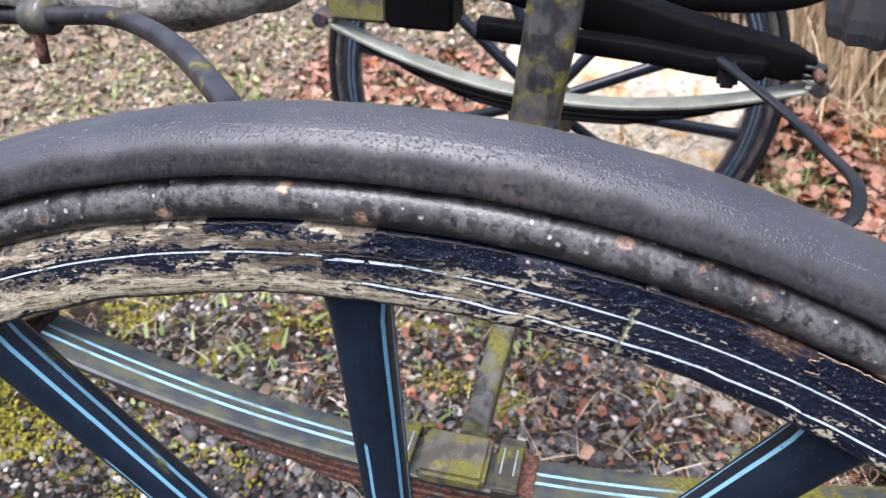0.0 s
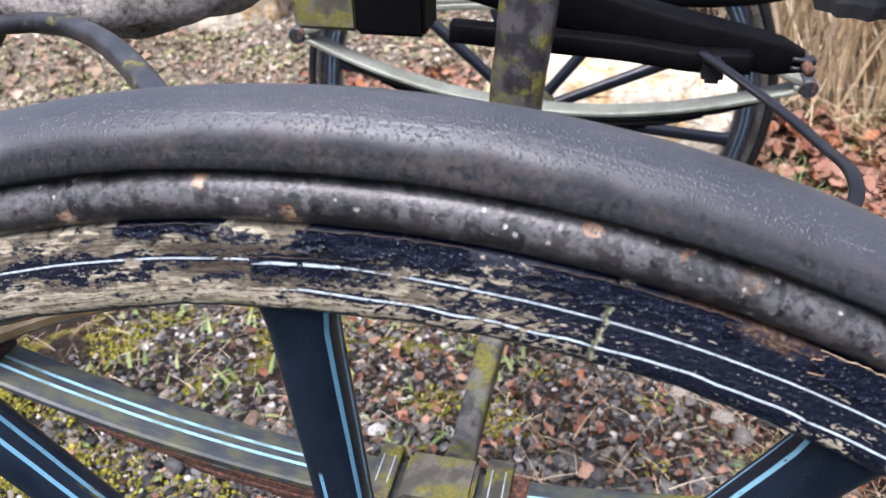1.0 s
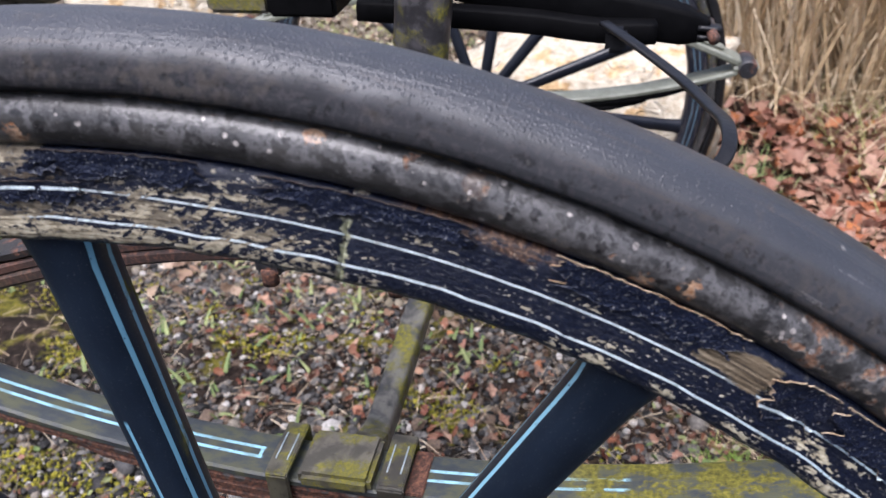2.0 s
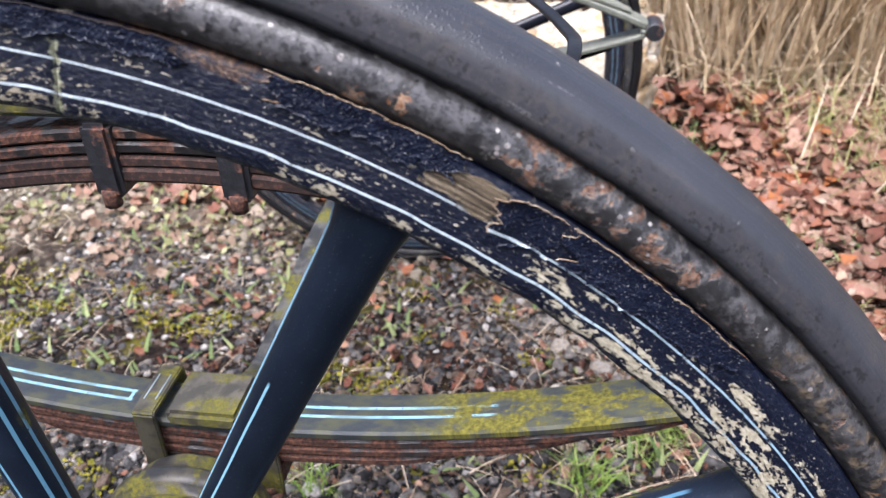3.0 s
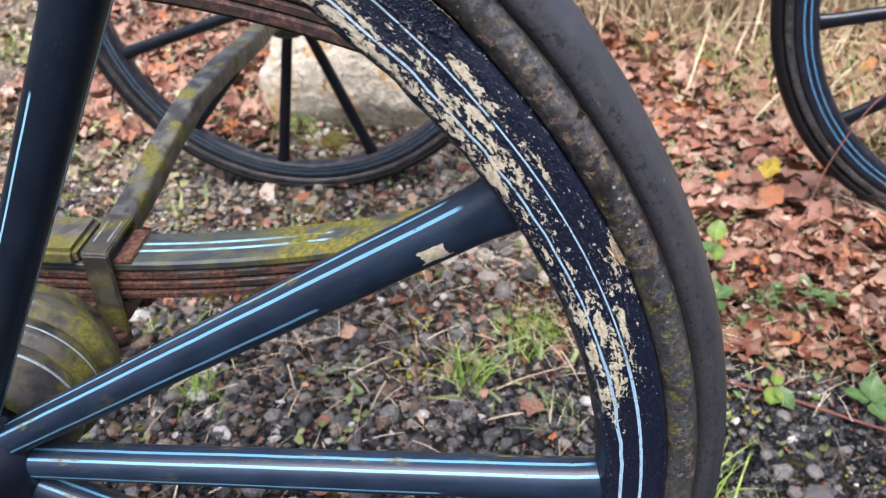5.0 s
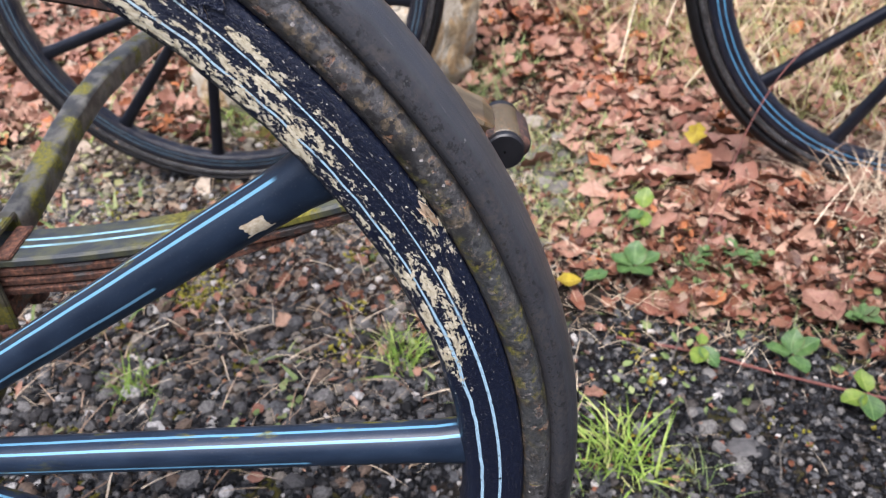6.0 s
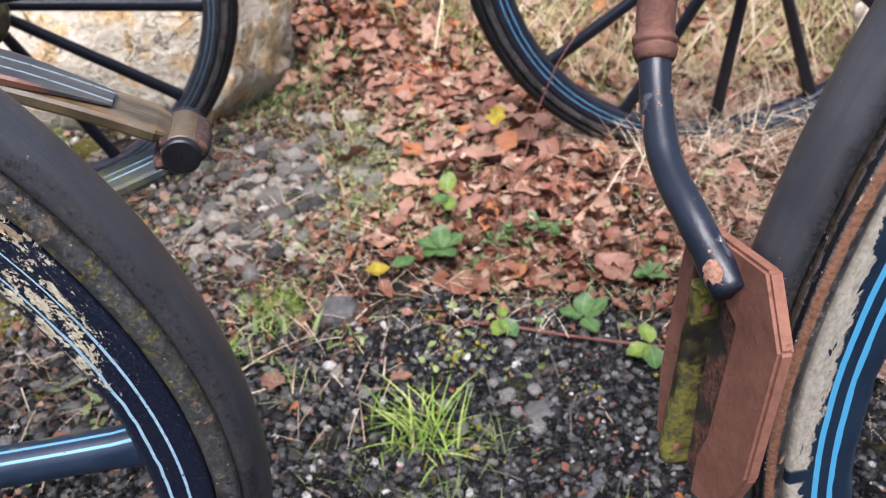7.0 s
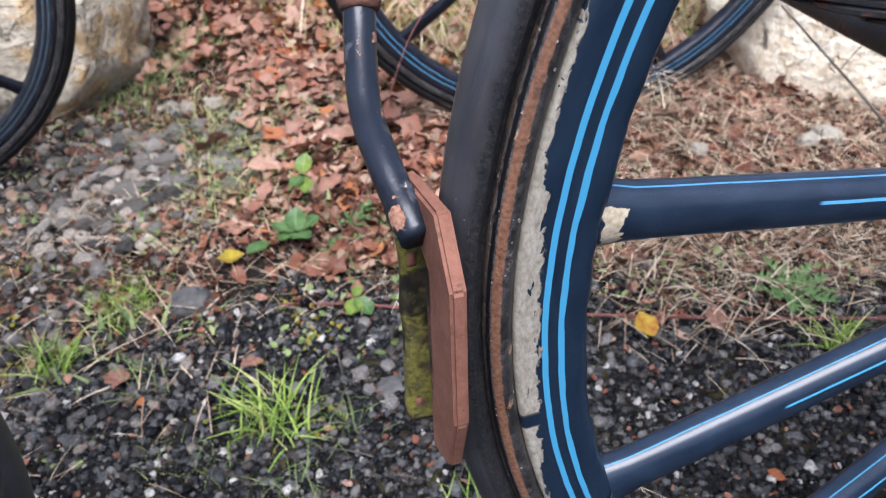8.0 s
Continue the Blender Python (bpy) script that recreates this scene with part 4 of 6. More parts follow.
wheel_3 = carriage_wheel("dark worn carriage wheel on the far side before a pale boulder", (-.0979, 1.5785, .4244), .2, 2.6, FRONT,
                         [200.8 + 30 * k for k in range(12)], -.06, (M_FELLOE_F, [M_SPOKE_F], M_HUB), [92.0], "carriage wheels", (.0135, .011))
wheel_4 = carriage_wheel("dark navy rear carriage wheel standing in brown fallen leaves", (1.3995, 1.3405, .5548), -1.9, -5.66, REAR,
                         [220.4 + k * 360 / 14 for k in range(14)], -.05, (M_FELLOE_FB, [M_SPOKE_F], M_HUB), [62.0], "carriage wheels", (.0135, .011))


def flake_paint(name="loose_navy_paint_film", at=.4404):
    """Loose navy paint film, finely wrinkled with pale specks, the pale line still on it."""
    a = Mat(name)
    o = a.obj()
    x, _, z = a.split(o)
    r = a.math('SQRT', a.add(a.mul(x, x), a.mul(z, z)))
    n, f, g = a.noise(o, 210, 4, .6), a.noise(o, 1100, 2), a.cells(o, 900)
    col = a.ramp(n, [(.3, NAVY), (.7, NAVY2)])
    col = a.mix(a.mul(a.span(f, .62, .70), .55), col, (.30, .30, .29))
    col = a.mix(a.mul(a.line(r, at, .00046, .0003), a.span(n, .36, .42)), col, (.52, .60, .62))
    return a.done(col, .40, a.add(a.mul(n, .5), a.add(a.mul(g, .5), a.mul(f, .3))), .8, .0010, spec=.35)


M_FLAKE, M_FLAKE_MID = flake_paint(), flake_paint("loose_navy_film_line_higher", .4424)
M_FLAKE_EDGE = plain("dark_brown_film_edge", (.010, .008, .008), (.055, .036, .026), .8, 600)


def paint_flake(t0, t1, r0, r1, lift, edge_lift, mat, seed, label, pale=(1, 1)):
    """A curled scale of old paint standing off the felloe between two angles and two radii; its raised rim shows the pale underside."""
    n, m = 64, 14
    long = radians(abs(t1 - t0)) * r1
    ss = np.concatenate([[0, .0007 / long], np.linspace(.0024 / long, 1, n - 2)])
    qq = np.concatenate([np.linspace(0, 1 - .0018 / (r1 - r0), m - 2), [1 - .0006 / (r1 - r0), 1]])
    g = np.zeros((2, n, m, 3))
    for i, s in enumerate(ss):
        for j, q in enumerate(qq):
            side = 1.3 * noise.noise((seed, q * 2.2, 1.0)) + .45 * noise.noise((seed + 5, q * 8, 1.0)) + .2 * noise.noise((seed + 5, q * 23, 1.0))
            t = radians(t0 + (t1 - t0) * s + side * (1.3 if s < .5 else -.9) * abs(1 - 2 * s) ** 2)
            top = .0010 * noise.noise((seed + s * long * 110, 4.0, 4.0)) + .0006 * noise.noise((seed + s * long * 420, 7.0, 4.0))
            jag = .0042 * noise.noise((seed + s * long * 75, 2.0, 6.0)) + .0022 * noise.noise((seed + s * long * 240, 3.0, 6.0)) + .0011 * noise.noise((seed + s * long * 700, 5.0, 6.0))
            r = r0 + (r1 - r0) * q + top * q ** 3 + jag * (1 - q) ** 1.5
            y = -.0006 - lift * (1 - s) ** 2.4 - edge_lift * (max(0, q - .55) / .45) ** 2 - .0005 * (1 + noise.noise((seed + s * long * 160, q * 3, 9.0)))
            for k in (0, 1):
                g[k, i, j] = (r * math.cos(t), y if k == 0 else y + .0005, r * math.sin(t))
    f = [q for q in sheet(g[0])] + [tuple(x + n * m for x in q[::-1]) for q in sheet(g[1])]
    rim = [i * m for i in range(n)] + [(n - 1) * m + j for j in range(1, m)] + [i * m + m - 1 for i in range(n - 2, -1, -1)] + [j for j in range(m - 2, 0, -1)]
    walls = len(f)
    for a, b in zip(rim, rim[1:] + rim[:1]):
        f.append((b, a, a + n * m, b + n * m))
    me = mesh_np("paint_flake", g.reshape(-1, 3), f)
    ob = piece("paint_flake", me, mat, wheel_1, label, (0, 0, FRONT[3]))
    me.materials.append(M_CHIP if any(pale) else M_FLAKE_EDGE)
    idx = np.zeros(len(f), np.int32)
    idx[walls:] = 1
    for k, q in enumerate(f[:walls]):
        i, j = divmod(min(q) % (n * m), m)
        if (pale[0] and i == 0) or (pale[1] and j == m - 2 and noise.noise((seed + i * .5, 1.0, 3.0)) > .12):
            idx[k] = 1
    me.polygons.foreach_set("material_index", idx)
    return ob


paint_flake(57.9, 54.9, .4395, .4562, .0034, .0012, M_FLAKE, 3.0, "lifted scale of navy paint with pale edge")
paint_flake(54.6, 44.5, .4425, .4565, .0014, .0006, M_FLAKE, 11.0, "long scale of cracked navy paint", (0, 1))
paint_flake(68.4, 60.2, .4475, .4580, .0014, .0004, M_FLAKE, 21.0, "peeling strip of navy paint with ragged edge", (0, 1))
paint_flake(90.2, 83.0, .4482, .4568, .0012, .0003, M_FLAKE, 31.0, "scale of navy paint film", (0, 0))
paint_flake(98.4, 94.2, .4520, .4568, .0012, .0003, M_FLAKE, 61.0, "strip of navy paint film left on bare wood", (0, 0))
paint_flake(92.6, 88.3, .4375, .4452, .0010, .0006, M_FLAKE_MID, 71.0, "island of navy paint with a pale line", (0, 0))
paint_flake(80.4, 72.0, .4490, .4565, .0010, .0003, M_FLAKE, 51.0, "loose navy paint edge", (0, 0))
paint_flake(28.6, 26.9, .4515, .4565, .0024, .0006, M_CHIP, 41.0, "raised splinter of bare wood")


def plate(name, out, x0, x1, mat, label, parent, bevel=.0016):
    """A cast plate: an outline in the y-z plane given thickness along x."""
    bm = bmesh.new()
    face = bm.faces.new([bm.verts.new((x0, a, b)) for a, b in out])
    got = bmesh.ops.extrude_face_region(bm, geom=[face])
    bmesh.ops.translate(bm, verts=[q for q in got["geom"] if isinstance(q, bmesh.types.BMVert)], vec=(x1 - x0, 0, 0))
    bmesh.ops.recalc_face_normals(bm, faces=bm.faces[:])
    bmesh.ops.bevel(bm, geom=bm.edges[:], offset=bevel, segments=2, affect='EDGES')
    me = bpy.data.meshes.new(name)
    bm.to_mesh(me)
    bm.free()
    return piece(name, me, mat, parent, label)


# ---- springs, axle and underframe ----
def leaf_strip(x0, x1, z, y, wide, thick, n=60, end_taper=.06):
    """One spring leaf: a flat strip along x whose middle height is the function z."""
    xs = np.linspace(x0, x1, n)
    zz = np.array([z(x) for x in xs])
    dz = np.gradient(zz, xs)
    rows, uvs = [], []
    prof = [(-1, -.55), (-.9, -1), (.9, -1), (1, -.55), (1, .55), (.9, 1), (-.9, 1), (-1, .55)]
    for x, h, d in zip(xs, zz, dz):
        k = min(1, .55 + .45 * min(abs(x - x0), abs(x1 - x)) / end_taper)
        nx, nz = -d / math.hypot(1, d), 1 / math.hypot(1, d)
        tk = thick * min(1, .30 + .70 * min(abs(x - x0), abs(x1 - x)) / end_taper)
        rows.append([(x + nx * q * tk / 2, y + p * wide / 2 * k, h + nz * q * tk / 2) for p, q in prof])
        uvs.append([(x, p * wide / 2 * k) for p, q in prof])
    v = np.array(rows)
    f = [q[::-1] for q in sheet(v, False, True)]
    m = len(prof)
    for o, flip in ((0, False), ((n - 1) * m, True)):
        for q in ((0, 1, 2, 3), (0, 3, 4, 7), (4, 5, 6, 7)):
            q = tuple(o + i for i in q)
            f.append(q[::-1] if flip else q)
    return mesh_np("leaf", v.reshape(-1, 3), f, np.array(uvs).reshape(-1, 2), False)


def elliptic_spring(label, x0, y, z_low, z_up, half, rise, drop, mats, yaw=0.0, wide=.044, clips=()):
    """Two bows of iron leaves joined at their ends. x0 is the middle."""
    m_top, m_leaf, m_up, m_bolt = mats[:4]
    m_second, m_eye = (mats[4], m_up) if len(mats) > 4 else (m_up, m_bolt)
    s = base("elliptic_spring", pose(x0, y, z_low - .03, 0, 0, yaw), label, "spring", "carriage springs")
    low = lambda x: .03 + rise * (x / half) ** 2
    high = lambda x: z_up - z_low + .03 - drop * (x / half) ** 2
    t = .0085
    piece("main_leaf", leaf_strip(-half, half, low, 0, wide, t, 60, 1e-4), m_top, s, "lined top leaf with algae")
    for k, r in enumerate((.86, .66, .45)):
        piece("leaf", leaf_strip(-half * r, half * r, lambda x, k=k: low(x) - (k + 1) * (t + .0012), 0, wide * .96, t), m_leaf, s, "rusted iron leaf")
    piece("main_leaf", leaf_strip(-half, half, high, 0, wide, t * 1.3, 60, 1e-4), m_up, s)
    for k, r in enumerate((.91, .70, .50)):
        piece("leaf", leaf_strip(-half * r, half * r, lambda x, k=k: high(x) + (k + 1) * (t + .0012), 0, wide * .96, t), (M_RUST_DARK if len(mats) > 4 else m_leaf) if k else m_second, s, "rusted iron leaf" if k else "")
    for e in (-1, 1):
        zz = (low(half) + high(half)) / 2
        gap = abs(high(half) - low(half)) / 2 + .004
        bar("end_eye", [(e * (half - .012), 0, high(half) + .002), (e * (half + .010), 0, high(half) - .002), (e * (half + .017), 0, zz), (e * (half + .008), 0, low(half) + .002), (e * (half - .02), 0, low(half))],
            (.0055, wide / 2), m_up, s, n=24, sides=12, power=5, up=(0, 1, 0.001))
        w2 = wide / 2
        eye = ring("spring_eye", [(.001, -w2), (.0138, -w2), (.0155, -w2 + .002), (.0155, w2 - .002), (.0138, w2), (.001, w2)], m_eye, s, n=40, label="rolled end of the top leaf", loc=(e * (half + .002), 0, zz))
        for y0 in (-w2 - .006, w2 - .001):
            ring("end_bolt", [(.001, y0), (.0132, y0), (.0145, y0 + .0014), (.0145, y0 + .007), (.001, y0 + .007)], m_bolt, eye, n=40, label="dark flat round bolt end", smooth=False)
    for x, which in clips:
        zc = high(x) + .012 if which else low(x) - .014
        clip = block("spring_clip", (.020, wide + .010, .052), M_RUSTY, s, "dark iron clip", (x, 0, zc), .003)
        for e in (-1, 1):
            v, f, uv = tube([(0, e * (wide / 2 + .003), -.020), (0, e * (wide / 2 + .003), -.032)], (.006, .006), n=4, sides=8)
            piece("clip_nut", mesh_np("clip_nut", v, f, uv), M_RUST, clip)
    return s


spring_near = elliptic_spring("rusted elliptic leaf spring with pale lining and yellow-green algae", -.02, .447, .540, .770, .444, .086, .128,
                              (M_LEAF_NEAR, M_RUST, M_LEAF_UP, M_BLACKIRON, M_LEAF_SECOND), 0.0, .046, ((-.043, 1), (.045, 1)))
spring_far = elliptic_spring("far elliptic leaf spring, pale green top leaf over black leaves", -.065, 1.335, .500, .680, .435, .090, .085,
                             (M_LEAF_FAR, M_BLACK, M_LEAF_FAR, M_RUSTY), 0.0, .044)
spring_far.matrix_world = pose(-.065, 1.335, .492, 0, 2.9, 0)
spring_rear = elliptic_spring("black rusted rear leaf spring seen from below", 1.475, .447, .602, .827, .46, .10, .12,
                              (M_RUSTY, M_RUSTY, M_RUSTY, M_BLACK), -4.0, .046)
rear_axle = base("rear_axle", Matrix.Identity(4), "dark iron rear axle joining both rear wheels", "axle")
bar("axle_bar", [(1.308, .13, .606), (1.33, .42, .560), (1.37, .95, .545), (1.392, 1.29, .556)], (.018, .018), M_RUSTY, rear_axle, n=30, power=3)

block("spring_block", (.30, .050, .030), M_MOSSY_WOOD, None, "", (-.115, .447, .824), .004)
tagged(bpy.data.objects["spring_block"], "mossy wooden block bolted above the spring", "block")
axle = base("front_axle", pose(-.03, .30, .44), "painted axle bed with algae and rusted spring clamps", "axle")
axle.matrix_world = Matrix.Identity(4)
bar("axle_bed", [(-.035, .455, .540), (-.037, .502, .509), (-.040, .55, .495), (-.038, .62, .505), (-.034, .69, .522), (-.030, .76, .533), (-.026, .86, .533), (-.034, 1.05, .505), (-.060, 1.22, .472), (-.084, 1.40, .448)], (.0138, .0140), M_AXLE, axle, "grey bed worn to wood with green algae",
    n=80, sides=24, power=5.5, taper=([0, .05, .12, .2, .7, 1], [1.28, 1.2, 1.08, .95, 1.0, 1.1]), rough=.05)
block("bed_end", (.062, .054, .016), M_MOSSY_WOOD, axle, "wooden end of the bed with algae", (-.043, .4470, .5505), .004)
bar("axle_arm", [(-.03, .29, .494), (-.032, .40, .494), (-.036, .47, .492)], (.017, .017), M_HUB, axle, n=12)
bar("axle_arm", [(-.088, 1.36, .45), (-.095, 1.52, .43)], (.017, .017), M_HUB, axle, n=8)
block("axle_pad", (.118, .052, .026), M_RUST, axle, "rusted iron pad under the spring", (-.043, .447, .494), .004)
for x, wide in ((.006, .022), (-.090, .019)):
    clip = plate("spring_clip", [(.4165, .478), (.4165, .5565), (.4195, .5600), (.4745, .5600), (.4775, .5565), (.4775, .478), (.4725, .478), (.4725, .5545), (.4215, .5545), (.4215, .478)], x - wide / 2, x + wide / 2, M_CLAMP, "flat iron clip with algae and a pale painted frame", axle, .0012)
    for e in (-1, 1):
        block("clip_line", (.0012, .030, .0008), M_PALELINE, clip, "pale painted line", (x + e * wide * .26, .447, .5604), .0002)
    for y in (.419, .475):
        ub = bar("clip_stud", [(x, y, .484), (x, y, .462)], (.0050, .0050), M_RUST, axle, "rusted stud end", n=6, sides=10, rough=.1)
        bar("nut", [(x, y, .478), (x, y, .466)], (.0105, .0105), M_RUST, ub, "rusted nut", n=4, sides=6)
block("rust_patch_plate", (.015, .0475, .0030), M_RUSTBARE, axle, "bare red-rusted packing plate", (.0235, .447, .5465), .001)

frame_thing = base("underframe", Matrix.Identity(4), "black timber underframe with scuffed mossy upright", "carriage frame")
bar("cross_rail", [(-.10, .79, .830), (.009, .79, .824), (.077, .79, .820), (.140, .79, .813), (.195, .796, .811)], (.012, .0105), M_BLACK, frame_thing, "black iron rail", n=30, sides=16, power=6)
bar("upper_rail", [(-.14, .835, .890), (.03, .825, .850), (.118, .822, .829), (.204, .822, .814), (.246, .822, .806)], (.020, .0215), M_BLACK, frame_thing, "black tapering timber beam", n=40, sides=18, power=6, taper=([0, .5, .85, 1], [1.15, 1.05, .80, .50]), rough=.03)
for z in (.811, .802):
    bar("beam_end", [(.236, .815, z), (.258, .815, z - .002)], (.0085, .0028), M_BLACKIRON, frame_thing, "cleft iron end of the beam", n=5, sides=10, power=5)
bar("beam_bolt", [(.250, .790, .806), (.250, .846, .806)], (.0055, .0055), M_RUST, frame_thing, "rusted bolt", n=5, sides=8)
block("bolster", (.078, .06, .15), M_BLACK, frame_thing, "black timber block", (-.172, .840, .888), .004)
block("bolster", (.074, .06, .15), M_MOSSY_WOOD, frame_thing, "timber block with algae", (-.245, .842, .890), .005)
ring("turntable_ring", [(.11, -.012), (.16, -.012), (.163, -.008), (.163, .008), (.16, .012), (.11, .012)], M_BLACK, frame_thing, n=72, label="black turntable ring", loc=(.130, 1.03, .852)).rotation_euler = (radians(90), 0, 0)
bar("upright", [(-.030, .722, .70), (-.022, .72, .80), (-.012, .72, .90), (-.002, .718, 1.02)], (.026, .017), M_POST, frame_thing, "scuffed upright with algae", n=30, sides=14, power=4, up=(0, 1, 0), taper=([0, 1], [.95, 1.08]), rough=.05)
bar("stay_strap", [(.146, .770, .826), (.172, .727, .822), (.209, .68, .810), (.230, .61, .812), (.236, .545, .822), (.229, .505, .816), (.200, .485, .800), (.150, .47, .775)], (.0052, .0024), M_BLACKIRON, frame_thing, "thin curved iron strap", n=60, sides=12, power=4)
block("strap_bracket", (.020, .022, .022), M_BLACKIRON, frame_thing, "iron bracket", (.158, .765, .812), .004)

step_bar = base("step_iron", Matrix.Identity(4), "bent grey iron stay with moss on its lower edge", "iron stay")
bar("iron", [(-.62, .50, .902), (-.459, .495, .908), (-.367, .485, .917), (-.318, .478, .923), (-.268, .450, .927), (-.209, .395, .935), (-.157, .340, .938), (-.128, .310, .932), (-.108, .288, .905)], (.0072, .0068), M_BAR, step_bar, n=70, sides=14, power=2.6)
bar("iron_collar", [(-.392, .487, .9145), (-.372, .485, .9165)], (.0145, .0145), M_MOSSY_IRON, step_bar, n=6)
bar("rust_bolt", [(-.385, .482, .910), (-.385, .480, .880)], (.0045, .0045), M_RUST, step_bar, "rusted bolt end", n=4, sides=8)
bar("weathered_pole", [(-.60, .50, .960), (-.36, .515, .929), (-.27, .54, .927), (-.19, .585, .951), (-.06, .70, 1.03)], (.024, .026), M_POLE, None, "", n=50, sides=16, rough=.35)
tagged(bpy.data.objects["weathered_pole"], "dark weathered timber pole with flaking pale paint", "pole")

tread = base("ribbed_tread", Matrix.Identity(4), "black ribbed rubber step tread on its iron arm", "step")
v, f, uv = tube([(.185, .445, 1.03), (.185, .445, .963)], (.027, .027), n=10, sides=18, taper=([0, .1, .85, 1], [.9, 1, 1, .82]))
v = np.array(v)
for i in range(180):
    if i % 2:
        v[i, :2] = np.array((.185, .445)) + (v[i, :2] - np.array((.185, .445))) * .80
piece("rubber", mesh_np("rubber", v, f, uv, False), M_RUBBER_SMOOTH, tread)
bar("arm", [(.185, .445, 1.02), (.20, .50, 1.10), (.16, .70, 1.12), (.10, .88, .90)], (.008, .008), M_BLACK, tread, n=24, sides=10)

# ---- brake on the rear wheel ----
brake = base("brake_shoe", Matrix.Identity(4), "red-brown iron brake shoe with mossy block on a bent rod", "brake")
bar("brake_rod", [(.738, .313, 1.02), (.737, .311, .86), (.736, .308, .79), (.729, .285, .735), (.718, .235, .700), (.718, .190, .684), (.724, .152, .664)], (.0092, .0092), M_ROD, brake, "blue-black rod with paint chips and rust",
    n=60, sides=16, taper=([0, .90, .94, 1], [1.1, 1.0, 1.15, 1.05]), rough=.03)
bar("rod_collar", [(.7372, .312, .90), (.7362, .3085, .795), (.7315, .2945, .748), (.7285, .283, .733)], (.0114, .0114), M_SLEEVE, brake, "rusted sleeve", n=30, sides=16,
    taper=([0, .70, .72, .78, .80, .84, .86, .92, 1], [1, 1, 1.18, 1.18, 1.02, 1.02, 1.14, 1.10, .94]), rough=.08)


plate("sole_plate", [(.197, .676), (.134, .691), (.110, .660), (.107, .570), (.120, .521), (.152, .503), (.154, .538), (.149, .560), (.148, .645), (.168, .652)], .7270, .7355, M_BRAKE, "red-brown plate with clipped corner", brake, .0018)
plate("cheek_plate", [(.207, .668), (.193, .672), (.190, .60), (.188, .512), (.200, .508), (.209, .56)], .7250, .7350, M_BRAKE, "red-brown cheek beside the pad", brake, .0008)
plate("back_plate", [(.206, .668), (.140, .664), (.140, .508), (.196, .505), (.208, .56)], .7320, .7350, M_RUST, "rusted backing plate", brake)
pad = bar("wood_pad", [(.7290, .176, .652), (.7288, .177, .640), (.7285, .178, .58), (.7280, .176, .525), (.7285, .174, .508)], (.0115, .0066), M_PAD, brake, "mossy rounded wooden pad", n=40, sides=18, power=3.2, up=(0, 1, 0), taper=([0, .06, .5, .94, 1], [.7, 1, .86, 1.05, .7]), rough=.26)
for z in (.637, .524):
    ring("washer", [(.001, -.002), (.0075, -.002), (.0078, 0), (.0078, .003), (.001, .003)], M_BRAKE, pad, n=24, label="rusted washer", loc=(.7235, .177, z)).rotation_euler = (0, 0, radians(-90))
    bar("bolt", [(.7235, .177, z), (.7195, .177, z)], (.0045, .0045), M_RUST, pad, "rusted bolt", n=4, sides=6)


# ---- the ground ----
def sstep(v, a, b):
    t = np.clip((np.asarray(v, float) - a) / (b - a), 0, 1)
    return t * t * (3 - 2 * t)


def height(x, y):
    """Lie of the land: a shallow dip under the far front wheel, a slight rise under the near rear one."""
    x, y = np.asarray(x, float), np.asarray(y, float)
    h = -.062 * sstep(y, 1.15, 1.55) * sstep(x, .80, .35) * sstep(y, 3.4, 2.4)
    h = h + .030 * np.exp(-((x - 1.30) ** 2 + (y - .10) ** 2) / .12)
    h = h + .006 * np.sin(x * 5.1 + 1.3) * np.sin(y * 4.3 + .4) + .004 * np.sin(x * 11 + y * 7)
    return h


def axis(lo, hi, step, far):
    mid = list(np.arange(lo, hi + 1e-6, step))
    out, s, v = [], step, hi
    while v < far:
        s *= 1.35
        v += s
        out.append(v)
    left, s, v = [], step, lo
    while v > -far:
        s *= 1.35
        v -= s
        left.append(v)
    return np.array(left[::-1] + mid + out)


gx, gy = axis(-3.2, 3.4, .03, 400), axis(-.8, 4.4, .03, 400)
X, Y = np.meshgrid(gx, gy)
rng = np.random.default_rng(5)
Z = height(X, Y) + rng.normal(0, .0022, X.shape) * (abs(X) < 4)
gv = np.stack([X, Y, Z], -1).reshape(-1, 3)
nx = len(gx)
ii, jj = np.meshgrid(np.arange(len(gy) - 1), np.arange(nx - 1), indexing="ij")
o = (ii * nx + jj).ravel()
gf = np.stack([o, o + 1, o + nx + 1, o + nx], -1)
tagged(piece("ground", mesh_np("ground", gv, gf), M_GROUND), "dark gritty soil with moss and leaf mould", "ground", kind="structure")


